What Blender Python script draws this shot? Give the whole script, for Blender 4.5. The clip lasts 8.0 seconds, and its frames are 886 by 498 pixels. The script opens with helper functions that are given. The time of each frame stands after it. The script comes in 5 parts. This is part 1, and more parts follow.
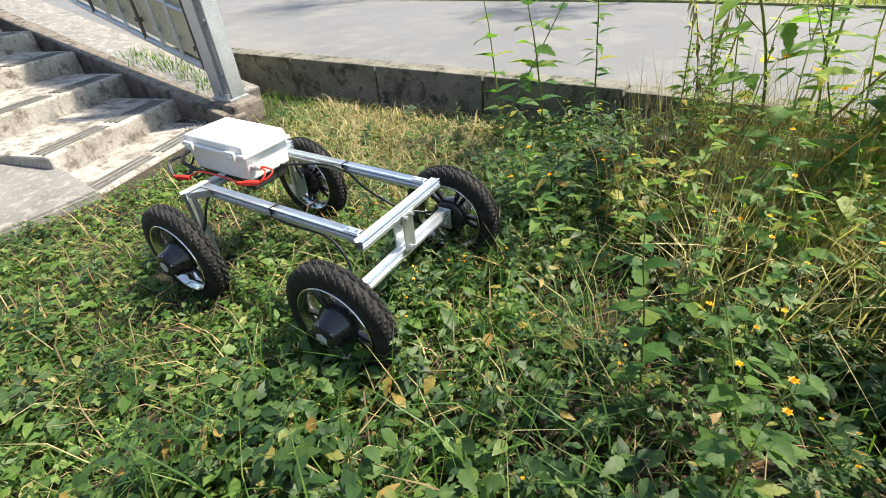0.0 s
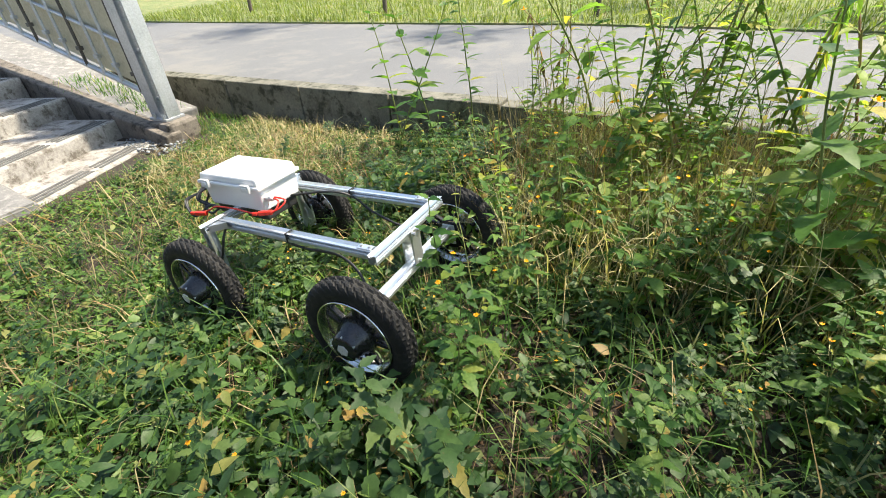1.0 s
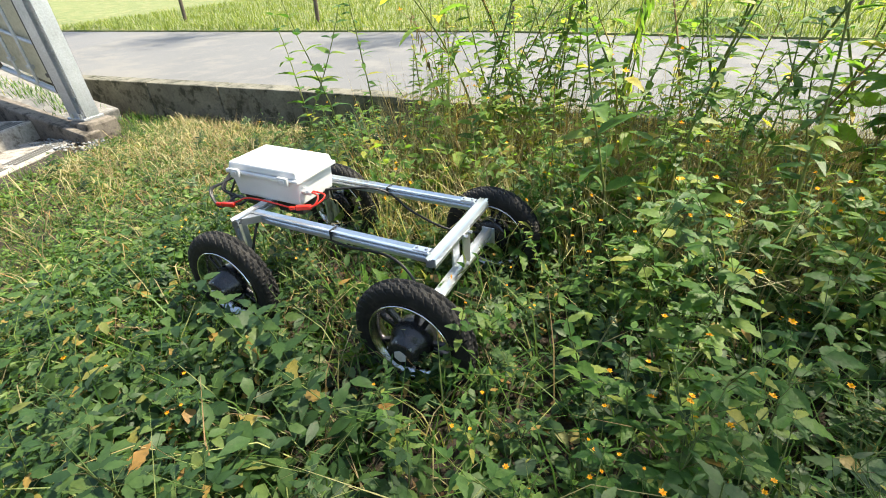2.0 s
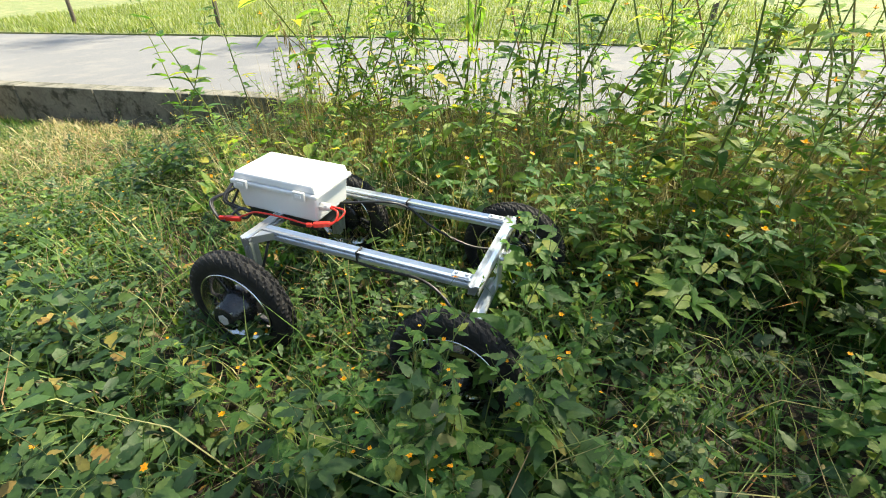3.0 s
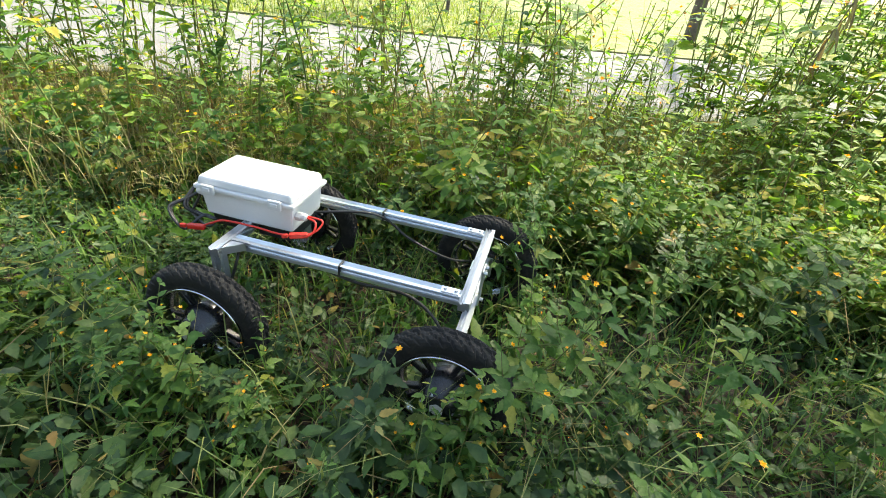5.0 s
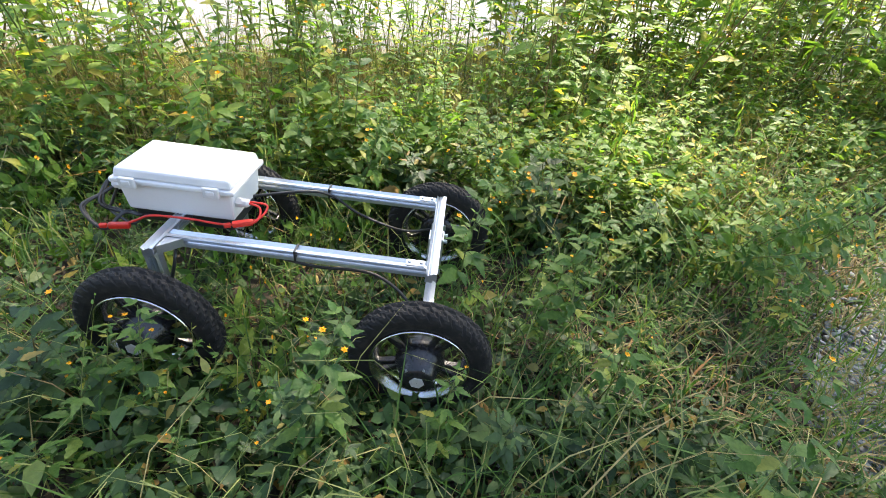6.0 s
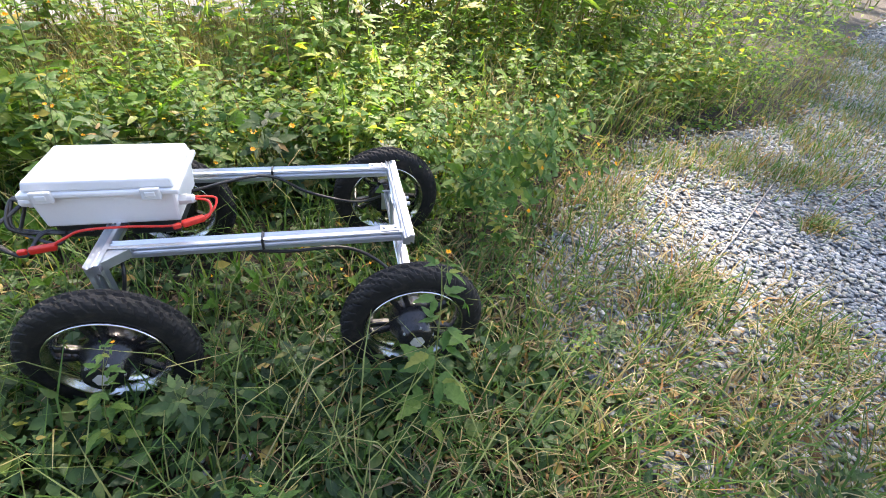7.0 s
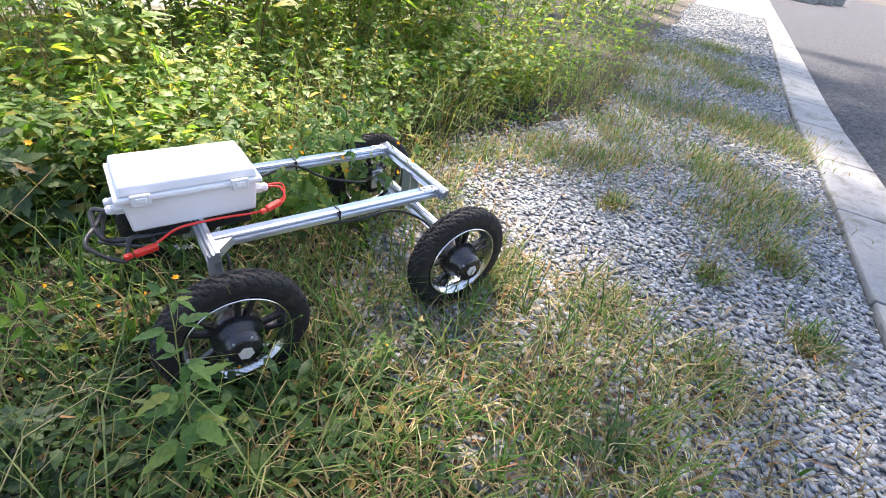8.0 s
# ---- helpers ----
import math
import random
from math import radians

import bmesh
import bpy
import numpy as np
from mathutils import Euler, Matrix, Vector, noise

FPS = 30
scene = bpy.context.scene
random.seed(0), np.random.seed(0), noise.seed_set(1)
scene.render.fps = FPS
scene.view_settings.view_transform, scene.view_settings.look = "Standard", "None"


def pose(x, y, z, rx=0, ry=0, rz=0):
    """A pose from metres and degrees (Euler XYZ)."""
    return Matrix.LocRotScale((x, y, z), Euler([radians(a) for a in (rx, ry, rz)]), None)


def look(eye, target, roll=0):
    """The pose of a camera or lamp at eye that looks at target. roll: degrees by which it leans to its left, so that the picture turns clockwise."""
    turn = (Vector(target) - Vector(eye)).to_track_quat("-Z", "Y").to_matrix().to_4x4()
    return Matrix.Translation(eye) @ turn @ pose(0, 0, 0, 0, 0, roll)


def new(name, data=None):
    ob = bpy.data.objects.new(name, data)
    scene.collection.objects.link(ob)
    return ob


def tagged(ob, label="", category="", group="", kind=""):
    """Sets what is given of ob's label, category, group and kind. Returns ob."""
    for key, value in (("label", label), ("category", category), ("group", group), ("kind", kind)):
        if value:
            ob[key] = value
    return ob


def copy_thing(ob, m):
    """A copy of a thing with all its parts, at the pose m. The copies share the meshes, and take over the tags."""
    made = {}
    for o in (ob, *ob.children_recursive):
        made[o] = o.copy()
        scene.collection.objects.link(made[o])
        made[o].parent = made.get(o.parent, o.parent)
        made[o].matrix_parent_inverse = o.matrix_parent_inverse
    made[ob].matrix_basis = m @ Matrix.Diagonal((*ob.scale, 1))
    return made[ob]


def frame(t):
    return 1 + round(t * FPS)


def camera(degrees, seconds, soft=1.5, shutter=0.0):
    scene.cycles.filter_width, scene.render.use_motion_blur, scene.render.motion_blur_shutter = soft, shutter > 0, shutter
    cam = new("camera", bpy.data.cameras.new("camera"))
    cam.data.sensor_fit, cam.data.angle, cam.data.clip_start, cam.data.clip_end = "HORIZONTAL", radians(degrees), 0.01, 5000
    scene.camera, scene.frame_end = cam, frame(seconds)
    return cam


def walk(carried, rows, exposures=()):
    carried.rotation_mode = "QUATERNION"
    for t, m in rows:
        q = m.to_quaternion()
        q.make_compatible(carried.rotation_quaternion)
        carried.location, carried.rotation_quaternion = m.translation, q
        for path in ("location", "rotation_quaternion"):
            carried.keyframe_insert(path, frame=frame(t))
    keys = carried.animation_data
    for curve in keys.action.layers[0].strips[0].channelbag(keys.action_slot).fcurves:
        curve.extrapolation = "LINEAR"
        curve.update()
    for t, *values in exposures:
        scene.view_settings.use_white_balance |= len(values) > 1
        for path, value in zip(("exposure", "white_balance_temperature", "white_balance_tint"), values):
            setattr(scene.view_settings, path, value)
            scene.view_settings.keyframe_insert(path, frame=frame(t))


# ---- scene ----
# camera: seconds, place, yaw, pitch, roll
CAM_ROWS = [
    (0.0, 1.2033, -0.9186, 1.0354, 33.23, -35.39, -4.61),
    (0.5, 1.5136, -0.9766, 1.0655, 31.49, -34.60, -4.42),
    (1.0, 1.7624, -1.0338, 1.1247, 29.57, -33.92, -4.56),
    (2.5, 2.4719, -1.2405, 1.0585, 20.09, -32.52, -3.12),
    (3.0, 2.6835, -1.2714, 1.0682, 15.04, -32.38, -1.67),
    (3.5, 2.7988, -1.3588, 1.0578, 7.98, -31.94, 3.01),
    (4.0, 3.0375, -1.4143, 1.0471, 4.90, -31.09, 3.18),
    (4.5, 3.2706, -1.5589, 1.1317, -2.82, -31.70, 5.62),
    (6.0, 4.1174, -1.9165, 1.1132, -22.15, -36.79, 5.99),
    (6.5, 4.3836, -2.0720, 1.1132, -29.76, -37.12, 5.41),
    (7.0, 4.5395, -2.1745, 1.0759, -41.13, -37.99, 6.62),
    (7.5, 4.6728, -2.2556, 1.0850, -50.04, -37.92, 8.22),
    (8.0, 4.7711, -2.3404, 1.0987, -58.16, -36.00, 10.30),
]
cam = camera(88.5, 8.0, soft=1.0)
walk(cam, [(t, pose(x, y, z, 90 + pitch, 0, yaw) @ pose(0, 0, 0, 0, 0, roll)) for t, x, y, z, yaw, pitch, roll in CAM_ROWS],
     exposures=[(0.0, 1.55, 7300, 8), (2.5, 1.82, 7550, 5), (4.5, 2.05, 7900, 2), (6.0, 2.4, 7500, 12), (8.0, 2.52, 7350, 20)])

# ---- light ----
SUN_WAY = Vector((0.48, 0.46, 1.0)).normalized()      # towards the sun
world = bpy.data.worlds.new("sky")
scene.world = world
world.use_nodes = True
wn = world.node_tree.nodes
sky = wn.new("ShaderNodeTexSky")
sky.sky_type = "NISHITA"
sky.sun_disc = False
sky.sun_elevation = math.asin(SUN_WAY.z)
sky.sun_rotation = math.atan2(SUN_WAY.x, SUN_WAY.y)
wn["Background"].inputs["Strength"].default_value = 0.135
world.node_tree.links.new(sky.outputs[0], wn["Background"].inputs["Color"])
sun_data = bpy.data.lights.new("sun", "SUN")
sun_data.energy, sun_data.angle, sun_data.color = 4.0, radians(2.5), (1.0, 0.95, 0.86)
sun = new("sun", sun_data)
sun.matrix_world = look(SUN_WAY * 30, (0, 0, 0))

# ---- materials ----


def nodes_of(name):
    m = bpy.data.materials.new(name)
    m.use_nodes = True
    nt = m.node_tree
    return m, nt, nt.nodes["Principled BSDF"]


def ramp(nt, fac, stops):
    r = nt.nodes.new("ShaderNodeValToRGB")
    while len(r.color_ramp.elements) < len(stops):
        r.color_ramp.elements.new(0.5)
    for e, (p, c) in zip(r.color_ramp.elements, stops):
        e.position, e.color = p, (*c, 1)
    nt.links.new(fac, r.inputs["Fac"])
    return r.outputs["Color"]


def noise_out(nt, scale, detail=5.0, rough=0.6, coord="Object"):
    tc = nt.nodes.new("ShaderNodeTexCoord")
    n = nt.nodes.new("ShaderNodeTexNoise")
    n.inputs["Scale"].default_value, n.inputs["Detail"].default_value, n.inputs["Roughness"].default_value = scale, detail, rough
    nt.links.new(tc.outputs[coord], n.inputs["Vector"])
    return n.outputs["Fac"]


def mixed(nt, fac, a, b, mode="MIX"):
    m = nt.nodes.new("ShaderNodeMix")
    m.data_type, m.blend_type = "RGBA", mode
    for sock, v in ((m.inputs["Factor"], fac), (m.inputs["A"], a), (m.inputs["B"], b)):
        if isinstance(v, bpy.types.NodeSocket):
            nt.links.new(v, sock)
        elif isinstance(v, (int, float)):
            sock.default_value = v
        else:
            sock.default_value = (*v, 1)
    return m.outputs["Result"]


def bumped(nt, bsdf, height, strength=0.5, distance=0.01):
    b = nt.nodes.new("ShaderNodeBump")
    b.inputs["Strength"].default_value, b.inputs["Distance"].default_value = strength, distance
    nt.links.new(height, b.inputs["Height"])
    nt.links.new(b.outputs["Normal"], bsdf.inputs["Normal"])


def surface(name, dark, light, coarse=3.0, fine=60.0, rough=0.8, metal=0.0, bump=0.4, depth=0.004, stain=None, island=0.0, grain=0.35, gloss=0.5):
    """A surface with variation at two scales, fine relief and, if given, stains."""
    m, nt, b = nodes_of(name)
    c1, c2 = noise_out(nt, coarse), noise_out(nt, fine)
    col = ramp(nt, c1, [(0.3, dark), (0.7, light)])
    col = mixed(nt, grain, col, ramp(nt, c2, [(0.3, [v * 0.6 for v in dark]), (0.7, [min(1, v * 1.15) for v in light])]))
    if stain:
        col = mixed(nt, ramp(nt, noise_out(nt, coarse * 2.3, 8.0, 0.7), [(0.5, (0, 0, 0)), (0.62, (1, 1, 1))]), col, stain)
    if island:
        g = nt.nodes.new("ShaderNodeNewGeometry")
        f = ramp(nt, g.outputs["Random Per Island"], [(0, (1 - island,) * 3), (0.6, (1, 1, 1)), (1, (1 + island,) * 3)])
        col = mixed(nt, 1.0, col, f, "MULTIPLY")
    nt.links.new(col, b.inputs["Base Color"])
    b.inputs["Roughness"].default_value, b.inputs["Metallic"].default_value = rough, metal
    b.inputs["Specular IOR Level"].default_value = gloss
    bumped(nt, b, c2, bump, depth)
    return m


def leafy(name, stops, through_light=0.35, rough=0.5, per_object=False, spots=None):
    """Leaf or blade: colour varies from piece to piece, light passes through."""
    m, nt, b = nodes_of(name)
    g = nt.nodes.new("ShaderNodeNewGeometry")
    fac = g.outputs["Random Per Island"]
    col = ramp(nt, fac, stops)
    patch = ramp(nt, noise_out(nt, 2.2, 3.0, 0.6), [(0.3, (0.72, 0.75, 0.7)), (0.7, (1.15, 1.1, 1.0))])
    col = mixed(nt, 1.0, col, patch, "MULTIPLY")
    vein = noise_out(nt, 55.0, 4.0, 0.65)
    col = mixed(nt, 1.0, col, ramp(nt, vein, [(0.32, (0.74, 0.78, 0.72)), (0.68, (1.16, 1.14, 1.1))]), "MULTIPLY")
    bumped(nt, b, vein, 0.35, 0.004)
    if spots:
        col = mixed(nt, ramp(nt, noise_out(nt, 90.0, 4.0), [(0.62, (0, 0, 0)), (0.75, (0.7, 0.7, 0.7))]), col, spots)
    if per_object:
        o = nt.nodes.new("ShaderNodeObjectInfo")
        col = mixed(nt, 1.0, col, ramp(nt, o.outputs["Random"], [(0, (0.75, 0.85, 0.7)), (1, (1.2, 1.1, 0.95))]), "MULTIPLY")
    nt.links.new(col, b.inputs["Base Color"])
    b.inputs["Roughness"].default_value = rough
    b.inputs["Specular IOR Level"].default_value = 0.35
    t = nt.nodes.new("ShaderNodeBsdfTranslucent")
    nt.links.new(mixed(nt, 1.0, col, (1.35, 1.45, 0.6), "MULTIPLY"), t.inputs["Color"])
    mx = nt.nodes.new("ShaderNodeMixShader")
    mx.inputs["Fac"].default_value = through_light
    nt.links.new(b.outputs[0], mx.inputs[1])
    nt.links.new(t.outputs[0], mx.inputs[2])
    nt.links.new(mx.outputs[0], nt.nodes["Material Output"].inputs["Surface"])
    return m


# brown soil, its colour darkened for the shade in gaps between plants
SHADED_SOIL = surface("soil", (0.012, 0.009, 0.006), (0.045, 0.033, 0.022), 4.0, 70.0, 0.95, bump=0.8, depth=0.01, stain=(0.03, 0.022, 0.012))
ASPHALT = surface("pale_asphalt", (0.105, 0.106, 0.112), (0.135, 0.136, 0.141), 0.8, 140.0, 0.9, bump=0.5, depth=0.003, stain=(0.15, 0.146, 0.142))
PAVING = surface("worn_paving", (0.10, 0.098, 0.095), (0.19, 0.185, 0.18), 7.0, 110.0, 0.92, bump=0.7, depth=0.004, stain=(0.24, 0.23, 0.22))
DARK_ASPHALT = surface("dark_asphalt", (0.025, 0.027, 0.032), (0.095, 0.10, 0.11), 11.0, 26.0, 0.95, bump=1.0, depth=0.04, grain=0.65, gloss=0.08, stain=(0.03, 0.032, 0.036))
CONCRETE = surface("weathered_concrete", (0.075, 0.062, 0.05), (0.19, 0.165, 0.14), 5.0, 70.0, 0.92, bump=0.7, stain=(0.035, 0.03, 0.024))
PALE_CONCRETE = surface("pale_concrete", (0.15, 0.153, 0.155), (0.23, 0.23, 0.225), 3.0, 90.0, 0.88, bump=0.4, stain=(0.11, 0.107, 0.095))
STEP_CONCRETE = surface("step_concrete", (0.17, 0.155, 0.14), (0.40, 0.38, 0.355), 5.0, 60.0, 0.88, bump=0.8, stain=(0.105, 0.09, 0.075))
WALL_CONCRETE = surface("mossy_wall_concrete", (0.07, 0.066, 0.05), (0.19, 0.18, 0.145), 5.0, 60.0, 0.92, bump=0.6, stain=(0.035, 0.035, 0.022))
RIB = surface("dark_tread_rib", (0.05, 0.05, 0.05), (0.12, 0.12, 0.115), 8.0, 120.0, 0.8)
GALVANISED = surface("galvanised_steel", (0.38, 0.40, 0.42), (0.55, 0.57, 0.6), 6.0, 80.0, 0.45, 0.75, bump=0.1)
DARK_METAL = surface("dark_bronze_metal", (0.06, 0.055, 0.05), (0.12, 0.11, 0.10), 6.0, 80.0, 0.5, 0.5, bump=0.1)
PANEL = surface("cream_panel", (0.42, 0.38, 0.25), (0.56, 0.51, 0.36), 1.5, 50.0, 0.6, bump=0.1)
ALUMINIUM = surface("anodised_aluminium", (0.60, 0.63, 0.67), (0.72, 0.75, 0.79), 9.0, 200.0, 0.3, 0.85, bump=0.05, depth=0.0005, grain=0.12)
WHITE_PLASTIC = surface("white_plastic", (0.64, 0.64, 0.65), (0.69, 0.69, 0.69), 4.0, 150.0, 0.42, bump=0.03, depth=0.0005, grain=0.05)
PALE_PLASTIC = surface("pale_grey_plastic", (0.54, 0.54, 0.55), (0.60, 0.60, 0.60), 6.0, 150.0, 0.4, bump=0.03, depth=0.0005, grain=0.05)
BLACK_PLASTIC = surface("black_plastic", (0.012, 0.012, 0.013), (0.03, 0.03, 0.032), 6.0, 120.0, 0.45, bump=0.1, depth=0.001)
CABLE_BLACK = surface("black_cable", (0.010, 0.010, 0.011), (0.022, 0.022, 0.024), 8.0, 100.0, 0.4, bump=0.05)
RED_PLASTIC = surface("red_plastic", (0.52, 0.018, 0.012), (0.66, 0.035, 0.02), 8.0, 90.0, 0.4, bump=0.05)
RUBBER = surface("worn_black_rubber", (0.005, 0.005, 0.006), (0.014, 0.014, 0.014), 14.0, 90.0, 0.7, bump=0.4, depth=0.002, stain=(0.024, 0.022, 0.02), gloss=0.3)
RIM_METAL = surface("polished_rim", (0.55, 0.55, 0.54), (0.72, 0.71, 0.69), 9.0, 120.0, 0.22, 1.0, bump=0.05)
HUB_BLACK = surface("glossy_black_hub", (0.008, 0.008, 0.010), (0.018, 0.018, 0.021), 6.0, 120.0, 0.25, bump=0.05)
CAP_GREY = surface("grey_hub_cap", (0.38, 0.37, 0.35), (0.5, 0.49, 0.47), 6.0, 120.0, 0.5, bump=0.05)
def stony(name):
    """Gravel of mixed stone: each chip of one colour between slate blue, grey-green and brownish grey."""
    m, nt, b = nodes_of(name)
    g = nt.nodes.new("ShaderNodeNewGeometry")
    col = ramp(nt, g.outputs["Random Per Island"], [(0, (0.10, 0.115, 0.13)), (0.25, (0.17, 0.19, 0.215)), (0.5, (0.23, 0.25, 0.27)), (0.68, (0.20, 0.22, 0.20)), (0.8, (0.25, 0.225, 0.205)), (0.92, (0.30, 0.32, 0.345)), (1, (0.40, 0.41, 0.42))])
    c2 = noise_out(nt, 130.0)
    col = mixed(nt, 1.0, col, ramp(nt, c2, [(0.3, (0.78, 0.78, 0.76)), (0.7, (1.12, 1.12, 1.12))]), "MULTIPLY")
    col = mixed(nt, ramp(nt, noise_out(nt, 5.0, 6.0, 0.7), [(0.5, (0, 0, 0)), (0.7, (0.4, 0.4, 0.4))]), col, (0.15, 0.13, 0.105))
    nt.links.new(col, b.inputs["Base Color"])
    b.inputs["Roughness"].default_value, b.inputs["Specular IOR Level"].default_value = 0.82, 0.25
    bumped(nt, b, c2, 0.25, 0.001)
    return m


PEBBLE = stony("mixed_grey_chippings")
GRAVEL_BED = surface("gravel_bed", (0.075, 0.08, 0.085), (0.16, 0.17, 0.18), 30.0, 60.0, 0.9, bump=1.0, depth=0.01, gloss=0.1)
ROPE = surface("weathered_rope", (0.10, 0.09, 0.085), (0.34, 0.31, 0.29), 60.0, 150.0, 0.9)
BARK = surface("bark", (0.05, 0.04, 0.03), (0.14, 0.11, 0.085), 8.0, 60.0, 0.95, bump=0.8, depth=0.01)
GRASS = leafy("grass_blade", [(0, (0.035, 0.095, 0.02)), (0.5, (0.07, 0.155, 0.032)), (0.84, (0.12, 0.21, 0.048)), (0.94, (0.24, 0.24, 0.10)), (1, (0.33, 0.28, 0.15))], 0.36)
DRY = leafy("dry_grass", [(0, (0.13, 0.085, 0.05)), (0.5, (0.26, 0.205, 0.125)), (0.85, (0.38, 0.32, 0.20)), (1, (0.38, 0.17, 0.07))], 0.25, 0.7)
# darker than the weeds' own green: shade on the near verge put into colour
SHADE_LEAF = leafy("weed_leaf", [(0, (0.018, 0.05, 0.02)), (0.45, (0.038, 0.088, 0.027)), (0.85, (0.07, 0.132, 0.04)), (0.94, (0.115, 0.17, 0.052)), (0.975, (0.28, 0.22, 0.065)), (1, (0.28, 0.16, 0.055))], 0.36, spots=(0.10, 0.085, 0.04))
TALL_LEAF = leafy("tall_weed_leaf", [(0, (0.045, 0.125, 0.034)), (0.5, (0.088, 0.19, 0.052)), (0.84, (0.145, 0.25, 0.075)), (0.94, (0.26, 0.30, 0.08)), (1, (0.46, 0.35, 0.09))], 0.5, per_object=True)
# yellowing leaves, also lightened to carry the sun that falls on the bank
BANK_LEAF = leafy("yellowing_sunlit_leaf", [(0, (0.10, 0.205, 0.052)), (0.5, (0.18, 0.30, 0.075)), (0.82, (0.28, 0.375, 0.10)), (0.94, (0.44, 0.41, 0.11)), (1, (0.50, 0.35, 0.10))], 0.6)
# clover green, lightened in colour for sun on the mown ground
MOWN_LEAF = leafy("sunlit_clover_leaf", [(0, (0.05, 0.115, 0.03)), (0.5, (0.095, 0.185, 0.045)), (0.88, (0.16, 0.25, 0.07)), (1, (0.34, 0.30, 0.13))], 0.42)
LITTER = leafy("dead_leaf", [(0, (0.05, 0.028, 0.016)), (0.6, (0.13, 0.075, 0.04)), (1, (0.27, 0.18, 0.10))], 0.1, 0.85)
STEM = leafy("weed_stem", [(0, (0.10, 0.15, 0.05)), (0.6, (0.17, 0.21, 0.08)), (1, (0.16, 0.11, 0.06))], 0.1, 0.6, per_object=True)
BANK_STEM = leafy("pale_weed_stalk", [(0, (0.16, 0.21, 0.07)), (0.55, (0.28, 0.31, 0.12)), (0.8, (0.36, 0.30, 0.15)), (1, (0.24, 0.14, 0.08))], 0.25, 0.6)
STRAW = leafy("bleached_straw", [(0, (0.26, 0.21, 0.12)), (0.5, (0.43, 0.38, 0.24)), (0.92, (0.55, 0.50, 0.34)), (1, (0.36, 0.22, 0.11))], 0.3, 0.7)
DRY_STEM = leafy("dry_stem", [(0, (0.16, 0.10, 0.06)), (1, (0.34, 0.26, 0.16))], 0.1, 0.8)
FLOWER = leafy("yellow_petal", [(0, (0.78, 0.28, 0.01)), (1, (0.85, 0.42, 0.015))], 0.25)
LAWN = leafy("lawn_blade", [(0, (0.14, 0.19, 0.05)), (0.6, (0.20, 0.25, 0.08)), (1, (0.29, 0.30, 0.12))], 0.4)
LAWN_SOIL = surface("lawn_ground", (0.09, 0.12, 0.035), (0.155, 0.185, 0.065), 1.5, 40.0, 0.95, bump=0.8, depth=0.02, stain=(0.22, 0.20, 0.09))

# ---- mesh helpers ----


def part(name, bm, material, parent=None, label=""):
    """Links a bmesh as one mesh object, under a thing or a part."""
    me = bpy.data.meshes.new(name)
    bm.to_mesh(me)
    bm.free()
    me.materials.append(material)
    ob = new(name, me)
    if parent:
        ob.parent = parent
    if label:
        tagged(ob, label)
    return ob


def smooth(ob):
    ob.data.polygons.foreach_set("use_smooth", [True] * len(ob.data.polygons))
    return ob


def add_box(bm, sx, sy, sz, m=None, bevel=0.0, taper=1.0):
    """A block of that size about its centre, set by the matrix m; taper: the foot's width against the top's."""
    made = bmesh.ops.create_cube(bm, size=1.0)["verts"]
    for v in made:
        k = taper if v.co.z < 0 else 1.0
        v.co = Vector((v.co.x * sx * k, v.co.y * sy * k, v.co.z * sz))
    if bevel:
        edges = list({e for v in made for e in v.link_edges})
        made = list({v for v in bmesh.ops.bevel(bm, geom=edges, offset=bevel, segments=2, affect="EDGES", profile=0.5)["verts"]} | {v for v in made if v.is_valid})
    if m is not None:
        bmesh.ops.transform(bm, matrix=m, verts=made)
    return made


def block(sx, sy, sz, m=None, bevel=0.0, taper=1.0):
    bm = bmesh.new()
    add_box(bm, sx, sy, sz, m, bevel, taper)
    return bm


def add_tube(bm, points, radii, sides=8, caps=True):
    """A round bar along points."""
    points = [Vector(p) for p in points]
    if not isinstance(radii, (list, tuple)):
        radii = [radii] * len(points)
    rings, side = [], None
    for i, p in enumerate(points):
        way = (points[min(i + 1, len(points) - 1)] - points[max(i - 1, 0)]).normalized()
        if side is None:
            side = way.orthogonal().normalized()
        side = (side - way * side.dot(way)).normalized()
        up = way.cross(side)
        rings.append([bm.verts.new(p + radii[i] * (math.cos(a) * side + math.sin(a) * up)) for a in (2 * math.pi * k / sides for k in range(sides))])
    for a, b in zip(rings, rings[1:]):
        for k in range(sides):
            bm.faces.new((a[k], a[(k + 1) % sides], b[(k + 1) % sides], b[k]))
    if caps:
        bm.faces.new(list(reversed(rings[0])))
        bm.faces.new(rings[-1])


def tube(points, radii, sides=8):
    bm = bmesh.new()
    add_tube(bm, points, radii, sides)
    return bm


def soft_path(points, n=8):
    """A smooth line through points (Catmull-Rom)."""
    p = [Vector(q) for q in points]
    p = [p[0]] + p + [p[-1]]
    out = []
    for a, b, c, d in zip(p, p[1:], p[2:], p[3:]):
        for k in range(n):
            t = k / n
            out.append(0.5 * (2 * b + (c - a) * t + (2 * a - 5 * b + 4 * c - d) * t * t + (3 * b - a - 3 * c + d) * t ** 3))
    return out + [p[-1]]


